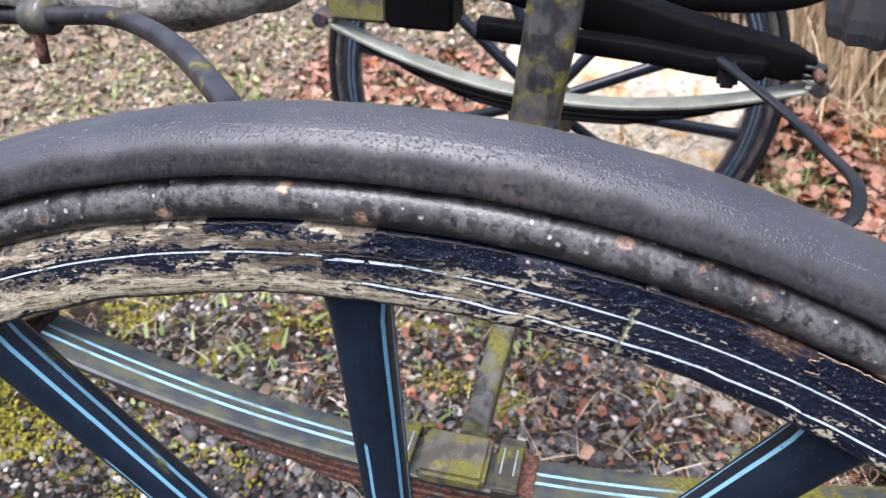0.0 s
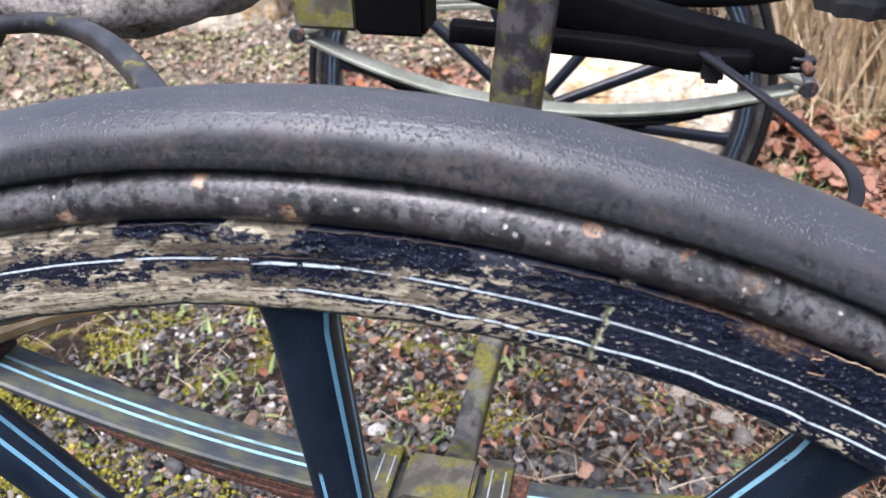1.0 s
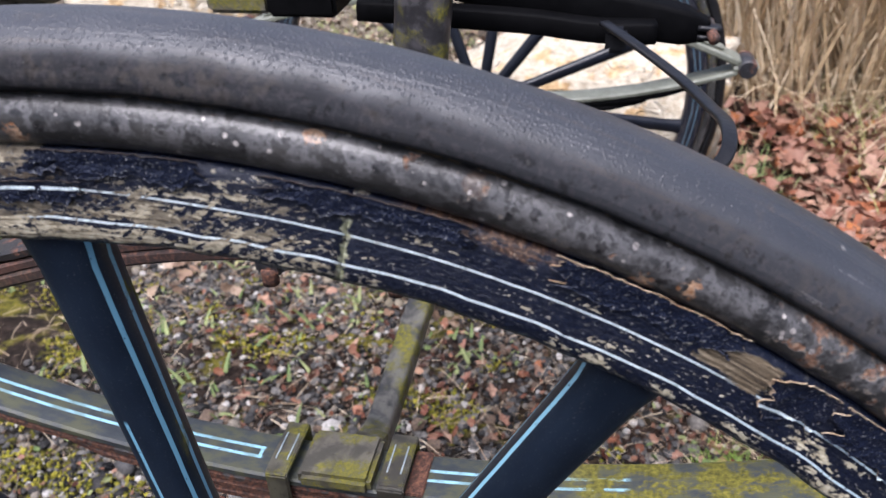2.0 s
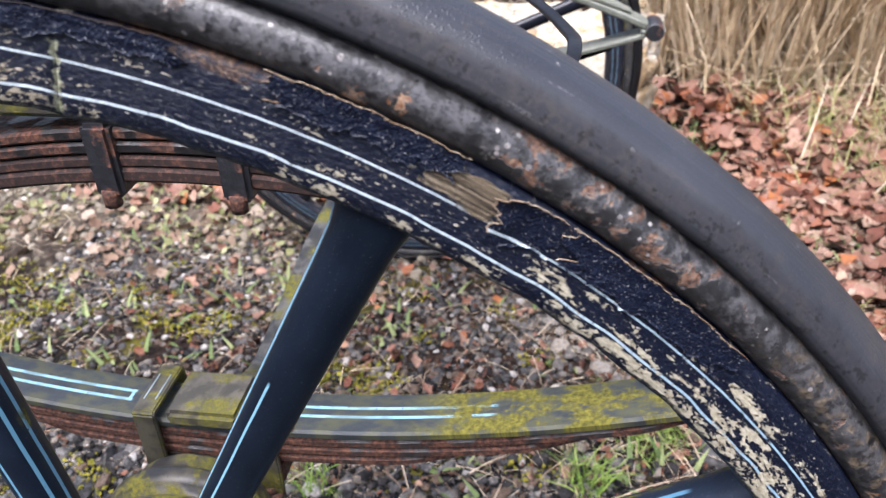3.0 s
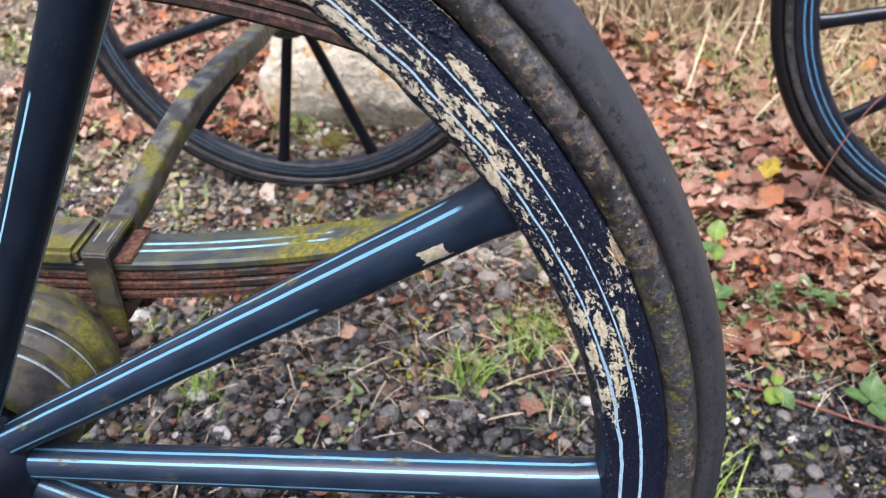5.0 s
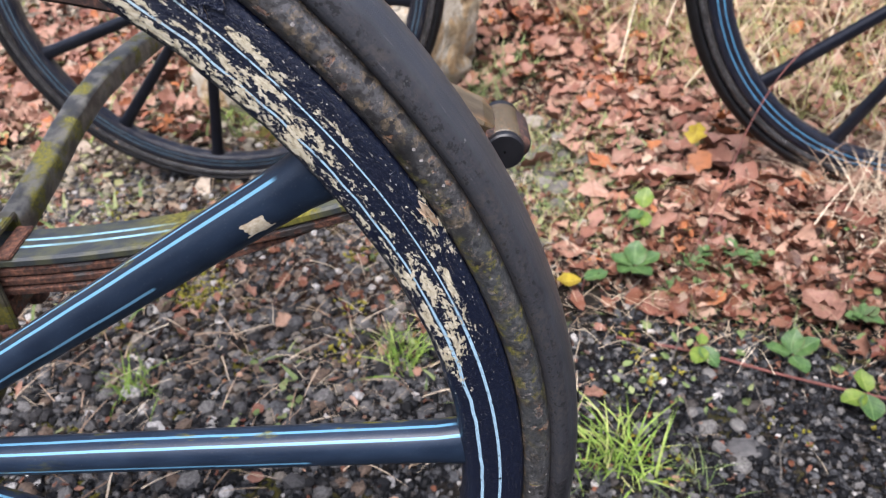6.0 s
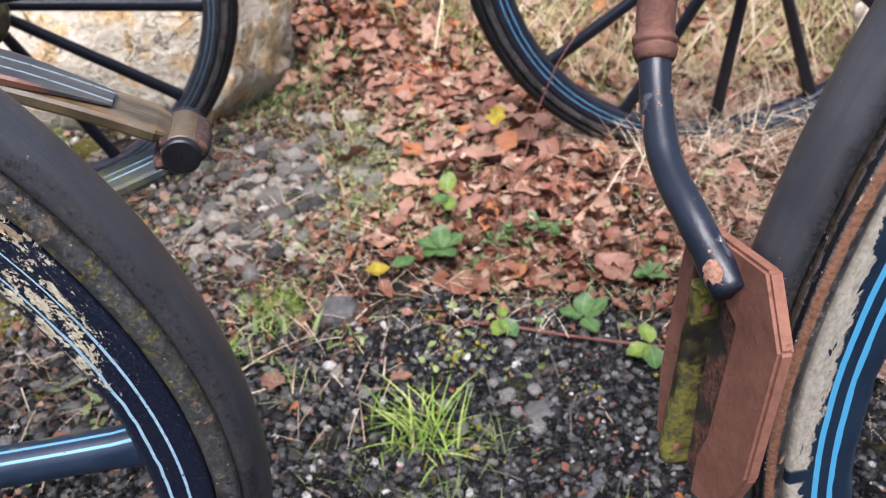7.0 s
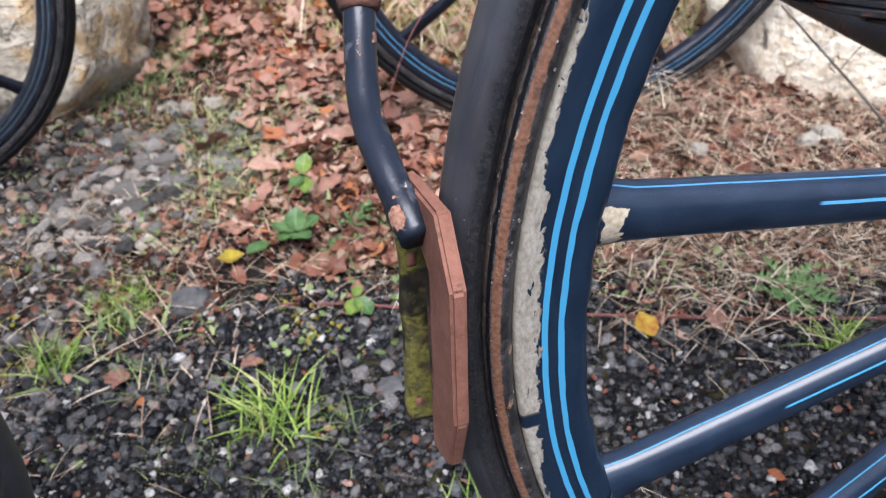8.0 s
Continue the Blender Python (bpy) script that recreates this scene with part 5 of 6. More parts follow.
def scatter(name, tv, tf, pos, rot, size, mat, label, category, squash=None, smooth=True, kind="stuff", jitter=0.0):
    """Many copies of a small form in one mesh. rot: Euler angles, size: scales (n or n x 3)."""
    tv, tf, n = np.asarray(tv, float), np.asarray(tf, int), len(pos)
    size = np.asarray(size, float)
    size = size[:, None] * np.ones(3) if size.ndim == 1 else size
    c, s = np.cos(rot), np.sin(rot)
    p = tv[None] * size[:, None]
    if jitter:
        p = p * (1 + np.random.default_rng(8).normal(0, jitter, p.shape[:2])[..., None])
    x, y, z = p[..., 0], p[..., 1], p[..., 2]
    y, z = y * c[:, :1] - z * s[:, :1], y * s[:, :1] + z * c[:, :1]
    x, z = x * c[:, 1:2] + z * s[:, 1:2], -x * s[:, 1:2] + z * c[:, 1:2]
    x, y = x * c[:, 2:] - y * s[:, 2:], x * s[:, 2:] + y * c[:, 2:]
    v = np.stack([x, y, z], -1) + np.asarray(pos)[:, None]
    f = tf[None] + (np.arange(n) * len(tv))[:, None, None]
    ob = piece(name, mesh_np(name, v.reshape(-1, 3), f.reshape(-1, tf.shape[1]), None, smooth), mat)
    return tagged(ob, label, category, kind=kind)


def ico(level):
    bm = bmesh.new()
    bmesh.ops.create_icosphere(bm, subdivisions=level, radius=1)
    v = np.array([q.co[:] for q in bm.verts])
    f = np.array([[q.index for q in k.verts] for k in bm.faces])
    bm.free()
    return v, f


def sown(n, x0, x1, y0, y1, keep, seed):
    """n random places in a box, thinned by keep(x, y) in 0..1."""
    r = np.random.default_rng(seed)
    x, y = r.uniform(x0, x1, n), r.uniform(y0, y1, n)
    rim = np.minimum(np.minimum(x - x0, x1 - x) / (x1 - x0), np.minimum(y - y0, y1 - y) / (y1 - y0))
    rim = rim + .03 * np.sin(x * 7 + y * 3) * np.sin(y * 9 - x * 4)
    k = r.uniform(0, 1, n) < keep(x, y) * sstep(rim, -.01, .07)
    return x[k], y[k], r


def patch(x, y, s, seed):
    return np.array([noise.noise((a * s, b * s, seed)) for a, b in zip(x, y)])


PV, PF = ico(1)
PV2, PF2 = ico(2)
PV = PV * (1 + .13 * np.array([noise.noise(tuple(q * 1.7 + 3)) for q in PV]))[:, None]


def edge_y(x):
    """Where the clean gravel gives way to leaves."""
    return np.where(x < .3, .80, .88 - .26 * sstep(x, .7, 1.7))


def pebbles(name, n, box, keep, lo, hi, mat, seed, label, lift=0.0, fine=False):
    x, y, r = sown(n, *box, keep, seed)
    s = np.exp(r.uniform(np.log(lo), np.log(hi), len(x)))
    size = np.stack([s * r.uniform(.75, 1.5, len(x)), s, s * r.uniform(.45, .95, len(x))], -1)
    pos = np.stack([x, y, height(x, y) + s * r.uniform(-.38, .62, len(x)) + lift], -1)
    rot = r.uniform(-.5, .5, (len(x), 3)) * np.array([1, 1, 12])
    for k in range(3):
        bv, bf = (PV2, PF2) if fine else (PV, PF)
        v = bv * (1 + .30 * np.array([noise.noise(tuple(q * 1.25 + 7.3 * k + seed)) for q in bv]))[:, None]
        v = np.sign(v) * abs(v) ** (.80 + .12 * k)
        scatter(name, v, bf, pos[k::3], rot[k::3], size[k::3], mat, label, "gravel", jitter=.08, smooth=k == 0)


pebbles("gravel", 60000, (-.80, 1.80, .28, 1.02), lambda x, y: sstep(y, edge_y(x) + .14, edge_y(x) - .04) * .97, .0026, .0078, M_PEBBLE, 1, "small dark grey gravel with pale chips")
pebbles("gravel_coarse", 800, (-.9, 1.9, .25, 1.05), lambda x, y: sstep(y, edge_y(x) + .12, edge_y(x) - .05) * .8, .0080, .0130, M_PEBBLE, 2, "larger dark gravel stones", 0.0, True)
pebbles("gravel_near", 17000, (-1.0, .65, .62, 1.75), lambda x, y: sstep(x, .48, .12) * (.45 + .5 * sstep(patch(x, y, 3.2, 4.0), -.35, .05)), .0034, .0098, M_PEBBLE_L, 5, "small grey and brown gravel with white chips")
pebbles("gravel_stones", 620, (-.7, .55, .58, 1.08), lambda x, y: .9 + 0 * x, .0085, .0165, M_PEBBLE_L, 8, "grey and brown stones among finer gravel", .001)
pebbles("gravel_mixed", 13000, (-2.8, .4, 1.4, 4.2), lambda x, y: sstep(x, .35, .0) * (.55 + .4 * (patch(x, y, 2.2, 4.0) > -.1)), .006, .015, M_PEBBLE_F, 3, "mixed grey and brown gravel with white chips")
pebbles("gravel_patch", 1500, (.10, .80, 1.00, 1.90), lambda x, y: np.exp(-((x - .42) / .16) ** 2 - ((y - 1.50) / .24) ** 2), .011, .024, M_PEBBLE_P, 4, "grey-brown angular stones beside the boulder", .006, True)
pebbles("gravel_patch_fine", 4200, (.05, .85, .95, 1.90), lambda x, y: np.exp(-((x - .42) / .22) ** 2 - ((y - 1.42) / .30) ** 2), .004, .010, M_PEBBLE_P, 6, "fine brown-grey grit between stones", .002)


def leaf_form(lobes, seed, curl=.22, n=9, teeth=17):
    """A lobed fallen leaf about 1 long, stalk at the origin, curled; a fan of quads either side of its midrib."""
    r = np.random.default_rng(seed)
    t = np.linspace(0, 1, n)
    w = .40 * np.sin(np.pi * t ** .75) ** .95 * (1 + lobes * np.sin(t * teeth + r.uniform(0, 3)))
    mid = np.stack([t, 0 * t, curl * .5 * (t - .5) ** 2 + .03 * np.sin(t * 8)], -1)
    lft = np.stack([t + .10 * w, w, mid[:, 2] + curl * w * r.uniform(.5, 1.4) + .05 * np.sin(t * 11)], -1)
    rgt = np.stack([t + .10 * w, -w, mid[:, 2] + curl * w * r.uniform(.2, 1.2) - .05 * np.sin(t * 9)], -1)
    v = np.concatenate([mid, lft, rgt]) - np.array([.5, 0, 0])
    f = [(i, i + 1, n + i + 1, n + i) for i in range(n - 1)] + [(i + 1, i, 2 * n + i, 2 * n + i + 1) for i in range(n - 1)]
    return v, f


def leaves(name, n, box, keep, lo, hi, mat, seed, label, lobes=.16, lift=.012, tilt=.5):
    for k in range(4):
        x, y, r = sown(n // 4, *box, keep, seed + k)
        if len(x) == 0:
            continue
        v, f = leaf_form(lobes * (.3 + .45 * k), seed + k, .12 + .20 * k, 5 if hi < .031 else 10)
        s = r.uniform(lo, hi, len(x))
        rot = np.stack([r.normal(0, tilt, len(x)), r.normal(0, tilt, len(x)), r.uniform(0, 6.28, len(x))], -1)
        pos = np.stack([x, y, height(x, y) + r.uniform(.004, lift, len(x))], -1)
        scatter(name, v, f, pos, rot, np.stack([s, s * r.uniform(.45, 1.15, len(x)), s], -1), mat, label, "fallen leaves")


def litter_zone(x, y):
    a = sstep(y, edge_y(x) - .02, edge_y(x) + .22) * sstep(x, .58, .86) * (1 - .75 * sstep(x, 1.25, 1.5) * sstep(y, 1.35, 1.15))
    return a * (.45 + .55 * sstep(patch(x, y, 3.0, 9.0), -.35, .2))


leaves("leaf_litter_damp", 6000, (.3, 2.2, .75, 1.5), lambda x, y: litter_zone(x, y) * sstep(y, 1.45, 1.15), .020, .048, M_LITTER_DARK, 145, "damp dark red-brown leaves", .3, .030, .5)
leaves("leaf_litter", 8200, (.1, 3.0, .70, 3.0), lambda x, y: litter_zone(x, y) * sstep(y, .95, 1.55), .040, .080, M_LITTER, 11, "brown and russet fallen leaves lying in layers", .24, .030, .24)
leaves("leaf_litter_base", 3600, (.40, 2.6, .85, 2.6), lambda x, y: litter_zone(x, y), .048, .090, M_LITTER, 151, "flattened brown leaves on the soil", lift=.010, tilt=.12)
leaves("leaf_litter_big", 1500, (.35, 2.6, .85, 2.8), lambda x, y: litter_zone(x, y) * (.06 + .94 * sstep(y, 1.10, 1.40)), .055, .095, M_LITTER, 21, "large curled brown leaves", lift=.034, tilt=.33)
leaves("leaf_litter_thin", 1900, (-.7, .75, .80, 1.75), lambda x, y: .14 + .8 * sstep(patch(x, y, 2.6, 3.0), -.1, .4) * sstep(y, .95, 1.3) * sstep(x, -.5, .1), .014, .036, M_LITTER, 31, "scattered small brown leaves", lift=.014)
leaves("leaf_litter_far", 1300, (-2.6, .2, 1.3, 3.8), lambda x, y: .25 + .6 * sstep(patch(x, y, 1.6, 7.0), .0, .4), .025, .055, M_LITTER_PALE, 41, "scattered brown leaves", lift=.014)
leaves("leaf_heap", 700, (1.0, 1.85, 1.18, 1.55), lambda x, y: np.exp(-((x - 1.40) / .30) ** 2 - ((y - 1.36) / .14) ** 2), .030, .060, M_LITTER, 81, "brown leaves heaped round the wheel", lift=.05, tilt=.7)
leaves("ground_ivy", 1500, (.2, 1.7, .62, 1.7), lambda x, y: .9 * (patch(x, y, 4.2, 23.0) > .10) * sstep(y, edge_y(x) - .10, edge_y(x) + .05), .010, .022, M_DULLGREEN, 85, "small green weed leaves among litter", .2, .035, .5)
leaves("leaf_bits", 130, (-.6, 1.9, .25, .95), lambda x, y: .6 + 0 * x, .014, .030, M_LITTER, 51, "brown leaf fragments on gravel", lift=.016)


def blade(n=6, bend=.35, wide=.016):
    """A tapering blade 1 tall that bows forward."""
    t = np.linspace(0, 1, n)
    p = np.stack([bend * t ** 2, 0 * t, t * (1 - .25 * bend * t)], -1)
    w = wide * (1 - t ** 1.6) + .0012
    a, b = p + np.array([0, 1, 0]) * w[:, None], p - np.array([0, 1, 0]) * w[:, None]
    return np.concatenate([a, b]), [(i, n + i, n + i + 1, i + 1) for i in range(n - 1)]


def straws(name, n, box, keep, lo, hi, mat, seed, label, flat=1.35, wide=.010, lift=.02, category="dry stalks"):
    x, y, r = sown(n, *box, keep, seed)
    v, f = blade(5, .25, wide)
    s = r.uniform(lo, hi, len(x))
    rot = np.stack([r.normal(0, .15, len(x)), r.normal(flat, .18, len(x)), r.uniform(0, 6.28, len(x))], -1)
    pos = np.stack([x, y, height(x, y) + r.uniform(.006, lift, len(x))], -1)
    scatter(name, v, f, pos, rot, s, mat, label, category)


BITS = (.1, 2.6, .70, 2.2)
leaves("leaf_litter_back", 1500, (.35, 1.9, 1.95, 2.7), lambda x, y: .85 + 0 * x, .03, .07, M_LITTER, 125, "brown leaves before the reeds", .3, .06, .5)
leaves("leaf_crumbs", 6000, (.15, 2.5, .70, 2.1), lambda x, y: sstep(y, edge_y(x) - .10, edge_y(x) + .10) * sstep(x, .15, .55), .008, .022, M_LITTER_DARK, 91, "small dark wet leaf fragments", .3, .022, .6)
leaves("leaf_crumbs_pale", 3600, (.35, 2.5, .85, 2.1), lambda x, y: litter_zone(x, y), .010, .028, M_LITTER_PALE, 153, "pale curled leaf fragments on the litter", .3, .045, .7)
leaves("leaf_crumbs_left", 5200, (-1.1, .8, .82, 2.0), lambda x, y: (.10 + .9 * sstep(patch(x, y, 2.4, 3.0), -.20, .30)) * sstep(y, .86, 1.15) * sstep(x, -1.0, -.2), .008, .026, M_LITTER_DARK, 93, "small dark leaf fragments in gravel", .3, .020, .6)
leaves("leaf_litter_red", 1500, (-1.15, -.25, 1.75, 2.9), lambda x, y: .9 + 0 * x, .030, .065, M_LITTER, 95, "russet leaves behind the far wheel", .3, .03, .5)
leaves("leaf_crumbs_far", 5000, (-3.2, -.2, 1.5, 3.6), lambda x, y: .25 + .75 * sstep(patch(x, y, 1.7, 27.0), -.2, .25), .014, .04, M_LITTER_PALE, 141, "small pale brown leaves over far gravel", .3, .02, .5)
leaves("clover_far", 7000, (-3.2, -.3, 1.5, 3.8), lambda x, y: .95 * (patch(x, y, 2.6, 47.0) > .08), .012, .03, M_WEED, 143, "yellow-green ground weeds", .1, .03, .5)
leaves("leaf_litter_wide", 2200, (-3.2, -.3, 1.6, 4.2), lambda x, y: .2 + .8 * sstep(patch(x, y, 1.3, 17.0), -.05, .3), .025, .06, M_LITTER_PALE, 97, "brown leaves strewn over gravel", .3, .02, .5)
leaves("clover", 5200, (.25, 1.9, .55, 1.9), lambda x, y: .95 * (patch(x, y, 4.6, 43.0) > .16) * sstep(y, edge_y(x) - .22, edge_y(x) - .02), .007, .018, M_DULLGREEN, 99, "small green leaves creeping among stones", .1, .026, .5)
leaves("debris_gravel", 3000, (-1.0, 1.9, .2, 1.0), lambda x, y: .55 + 0 * x, .005, .014, M_LITTER_DARK, 121, "dark brown plant debris in gravel", .3, .012, .5)
leaves("clover_left", 3400, (-1.6, .5, .62, 2.2), lambda x, y: .95 * (patch(x, y, 5.2, 53.0) > .24), .007, .018, M_DULLGREEN, 103, "small green leaves creeping in gravel", .1, .022, .5)


TINY = (np.array([(1, 0, 0), (-1, 0, 0), (0, 1, 0), (0, -1, 0), (0, 0, 1), (0, 0, -1)], float), [(0, 2, 4), (2, 1, 4), (1, 3, 4), (3, 0, 4), (2, 0, 5), (1, 2, 5), (3, 1, 5), (0, 3, 5)])


def moss(name, n, box, keep, seed, label):
    x, y, r = sown(n, *box, keep, seed)
    s = r.uniform(.0022, .0058, len(x))
    pos = np.stack([x, y, height(x, y) + r.uniform(.002, .010, len(x))], -1)
    scatter(name, *TINY, pos, r.uniform(-3, 3, (len(x), 3)), np.stack([s, s, s * .7], -1), M_MOSSCUSHION, label, "moss", jitter=.25, smooth=False)


moss("moss_cushions", 38000, (-1.5, .3, .52, 1.6), lambda x, y: sstep(patch(x, y, 7.0, 61.0) + .30 * sstep(x, -.35, -.85), .26, .42) * sstep(y, 1.6, 1.0), 107, "yellow-green moss cushions among gravel")
moss("moss_cushions_near", 4200, (.3, 1.2, .35, 1.2), lambda x, y: sstep(patch(x, y, 8.0, 67.0), .40, .55) * .8, 109, "thin moss between stones")
straws("fine_straw", 6500, BITS, lambda x, y: sstep(y, edge_y(x) - .12, edge_y(x) + .06) * .9, .02, .075, M_STRAW, 113, "fine dry needles and stalk bits", wide=.007, lift=.024)
straws("fine_straw_left", 2600, (-1.3, .6, .75, 2.1), lambda x, y: .7 + 0 * x, .015, .06, M_STRAW, 115, "fine dry stalk bits in gravel", wide=.009, lift=.018)
straws("dark_twigs", 700, (-.9, 2.2, .5, 2.0), lambda x, y: .7 + 0 * x, .03, .10, M_WOODDARK, 117, "thin dark twigs", wide=.013, lift=.022, category="twigs")
straws("straw", 5200, (.2, 2.5, .70, 2.4), lambda x, y: sstep(y, edge_y(x) - .05, edge_y(x) + .12) * .9, .03, .10, M_STRAW, 61, "dry straw and needles among leaves", wide=.008)
straws("stalk_tangle", 2600, (1.05, 1.85, 1.12, 1.6), lambda x, y: np.exp(-((x - 1.43) / .26) ** 2 - ((y - 1.34) / .15) ** 2), .05, .17, M_STRAW, 66, "tangle of dry grass against the wheel", flat=1.0, wide=.007, lift=.09)
straws("straw_gravel", 120, (-.7, 1.8, .3, .95), lambda x, y: .6 + 0 * x, .03, .10, M_STRAW, 62, "dry stalks lying on gravel", wide=.007)
straws("dead_stems", 220, (-.5, .60, .58, 1.0), lambda x, y: .8 + 0 * x, .04, .11, M_MULCH, 119, "thin dead brown stems lying on gravel", wide=.011, lift=.022)
straws("straw_left", 4200, (-2.8, .6, .85, 3.2), lambda x, y: .6 + 0 * x, .03, .10, M_STRAW, 63, "dry stalks among gravel")
leaves("mulch_crumbs", 5000, (1.1, 2.5, .60, 1.5), lambda x, y: sstep(x, 1.12, 1.35) * .9, .008, .028, M_LITTER_DARK, 131, "dark leaf crumbs among stalks", .3, .03, .6)
straws("stalk_mulch", 8000, (1.05, 2.5, .58, 1.55), lambda x, y: sstep(x, 1.12, 1.35) * sstep(y, .56, .70) * .95, .02, .07, M_MULCH, 133, "brown broken stalks in a mulch", wide=.013, lift=.045)
straws("needle_heap", 6000, (1.05, 2.5, .48, 1.5), lambda x, y: sstep(x, 1.12, 1.35) * sstep(y, .50, .62) * .95, .025, .11, M_STRAW, 64, "heap of dry brown stalks", wide=.008, lift=.045)


def grass_tuft(x, y, n, tall, spread, mat, label, seed, wide=.025, cat="grass"):
    r = np.random.default_rng(seed)
    v, f = blade(7, .85, wide)
    s = tall * r.uniform(.45, 1.1, n)
    rot = np.stack([r.normal(0, .18, n), r.normal(.16, .30, n), r.uniform(0, 6.28, n)], -1)
    px, py = x + r.normal(0, spread, n), y + r.normal(0, spread, n)
    pos = np.stack([px, py, height(px, py) - .004], -1)
    return scatter("grass_tuft", v, f, pos, rot, s, mat, label, cat)


TUFTS_GRAVEL = (
        (.612, .652, 100, .085, .026, M_GRASS), (.300, .872, 70, .075, .018, M_GRASS), (.408, .990, 260, .048, .030, M_GRASS), (-.130, .818, 46, .070, .014, M_GRASS),
        (.44, .79, 26, .06, .02, M_DULLGREEN), (1.479, .518, 60, .075, .012, M_GRASS), (1.43, .92, 50, .08, .03, M_DULLGREEN), (1.60, .84, 40, .06, .02, M_GRASS))
TUFTS_LITTER = (
        (.70, 1.33, 120, .07, .07, M_DULLGREEN), (.62, 1.55, 110, .07, .06, M_DULLGREEN), (.50, 2.22, 130, .08, .08, M_DULLGREEN), (.74, 2.45, 90, .09, .14, M_DULLGREEN),
        (-.20, 1.90, 70, .07, .04, M_GRASS), (-.62, 1.9, 100, .075, .06, M_GRASS), (-1.3, 2.4, 110, .08, .07, M_GRASS), (.86, 1.02, 70, .055, .05, M_DULLGREEN), (.98, .93, 70, .05, .04, M_DULLGREEN))
TUFTS_EDGE = (
        (.62, 1.24, 60, .05, .05, M_MEADOW), (.66, 1.50, 80, .05, .06, M_WEED), (.56, 1.60, 70, .05, .06, M_WEED), (.72, 1.72, 80, .06, .07, M_WEED), (.58, 1.72, 90, .07, .07, M_MEADOW), (.70, 1.60, 90, .06, .07, M_MEADOW), (.76, 1.45, 70, .05, .06, M_MEADOW), (.60, 1.38, 60, .045, .05, M_MEADOW), (.45, 1.98, 120, .10, .07, M_DULLGREEN), (.56, 2.08, 110, .10, .06, M_DULLGREEN), (1.36, .70, 40, .05, .03, M_DULLGREEN), (.46, .64, 40, .03, .02, M_DULLGREEN), (.52, .60, 40, .03, .02, M_DULLGREEN), (.72, .62, 40, .05, .02, M_DULLGREEN),
        (.70, .40, 40, .07, .02, M_GRASS), (.84, .42, 26, .06, .02, M_GRASS), (.50, .47, 30, .05, .03, M_DULLGREEN), (.62, .53, 60, .045, .03, M_DULLGREEN), (.62, 1.47, 70, .06, .05, M_MEADOW), (.68, 1.30, 70, .05, .05, M_MEADOW), (.92, 1.14, 60, .045, .05, M_DULLGREEN), (.56, 1.20, 50, .05, .05, M_MEADOW), (.78, .98, 50, .04, .04, M_DULLGREEN), (.50, 1.66, 80, .06, .06, M_MEADOW))
for i, (x, y, n, tall, spread, mat) in enumerate(TUFTS_GRAVEL + TUFTS_LITTER + TUFTS_EDGE):
    grass_tuft(x, y, n, tall, spread, mat, "tuft of fresh green grass growing through gravel" if mat is M_GRASS else "low tuft of dull green weeds among leaves", 100 + i)
straws("meadow_grass", 8500, (.75, 3.2, 1.40, 2.9), lambda x, y: sstep(y + .40 * sstep(x, .95, 1.25), 1.80, 2.1) * .9, .07, .17, M_MEADOW, 71, "thin green and straw grass", flat=.6, wide=.010, category="grass")
straws("meadow_straw", 2600, (.75, 3.2, 1.35, 2.9), lambda x, y: sstep(y + .35 * sstep(x, .95, 1.25), 1.75, 2.1) * .8, .10, .26, M_STRAW, 72, "thin dry grass", flat=.6, wide=.010, category="grass")
straws("reed_bed", 15000, (.42, 4.4, 2.45, 4.2), lambda x, y: sstep(y - .25 * np.sin(x * 5), 2.45, 2.75), .55, 1.5, M_REED, 73, "dense stand of dry straw-coloured reed grass", flat=.16, wide=.0032, category="reeds")
straws("reed_fallen", 900, (.5, 4.0, 2.3, 3.0), lambda x, y: .8 + 0 * x, .2, .6, M_REED, 74, "bent dry reed stalks", flat=.9, wide=.005, category="reeds")
straws("weeds_far", 2600, (-3.4, -.5, 1.9, 4.4), lambda x, y: .9 * (patch(x, y, 2.2, 19.0) > .05), .03, .09, M_WEED, 77, "yellow-green weeds in far gravel", flat=1.15, wide=.06, category="weeds")
straws("weeds_low", 4200, (-2.4, .9, .75, 3.4), lambda x, y: .8 * (patch(x, y, 3.4, 13.0) > .12), .018, .05, M_DULLGREEN, 75, "low green weeds in gravel", flat=.7, wide=.10, category="weeds")


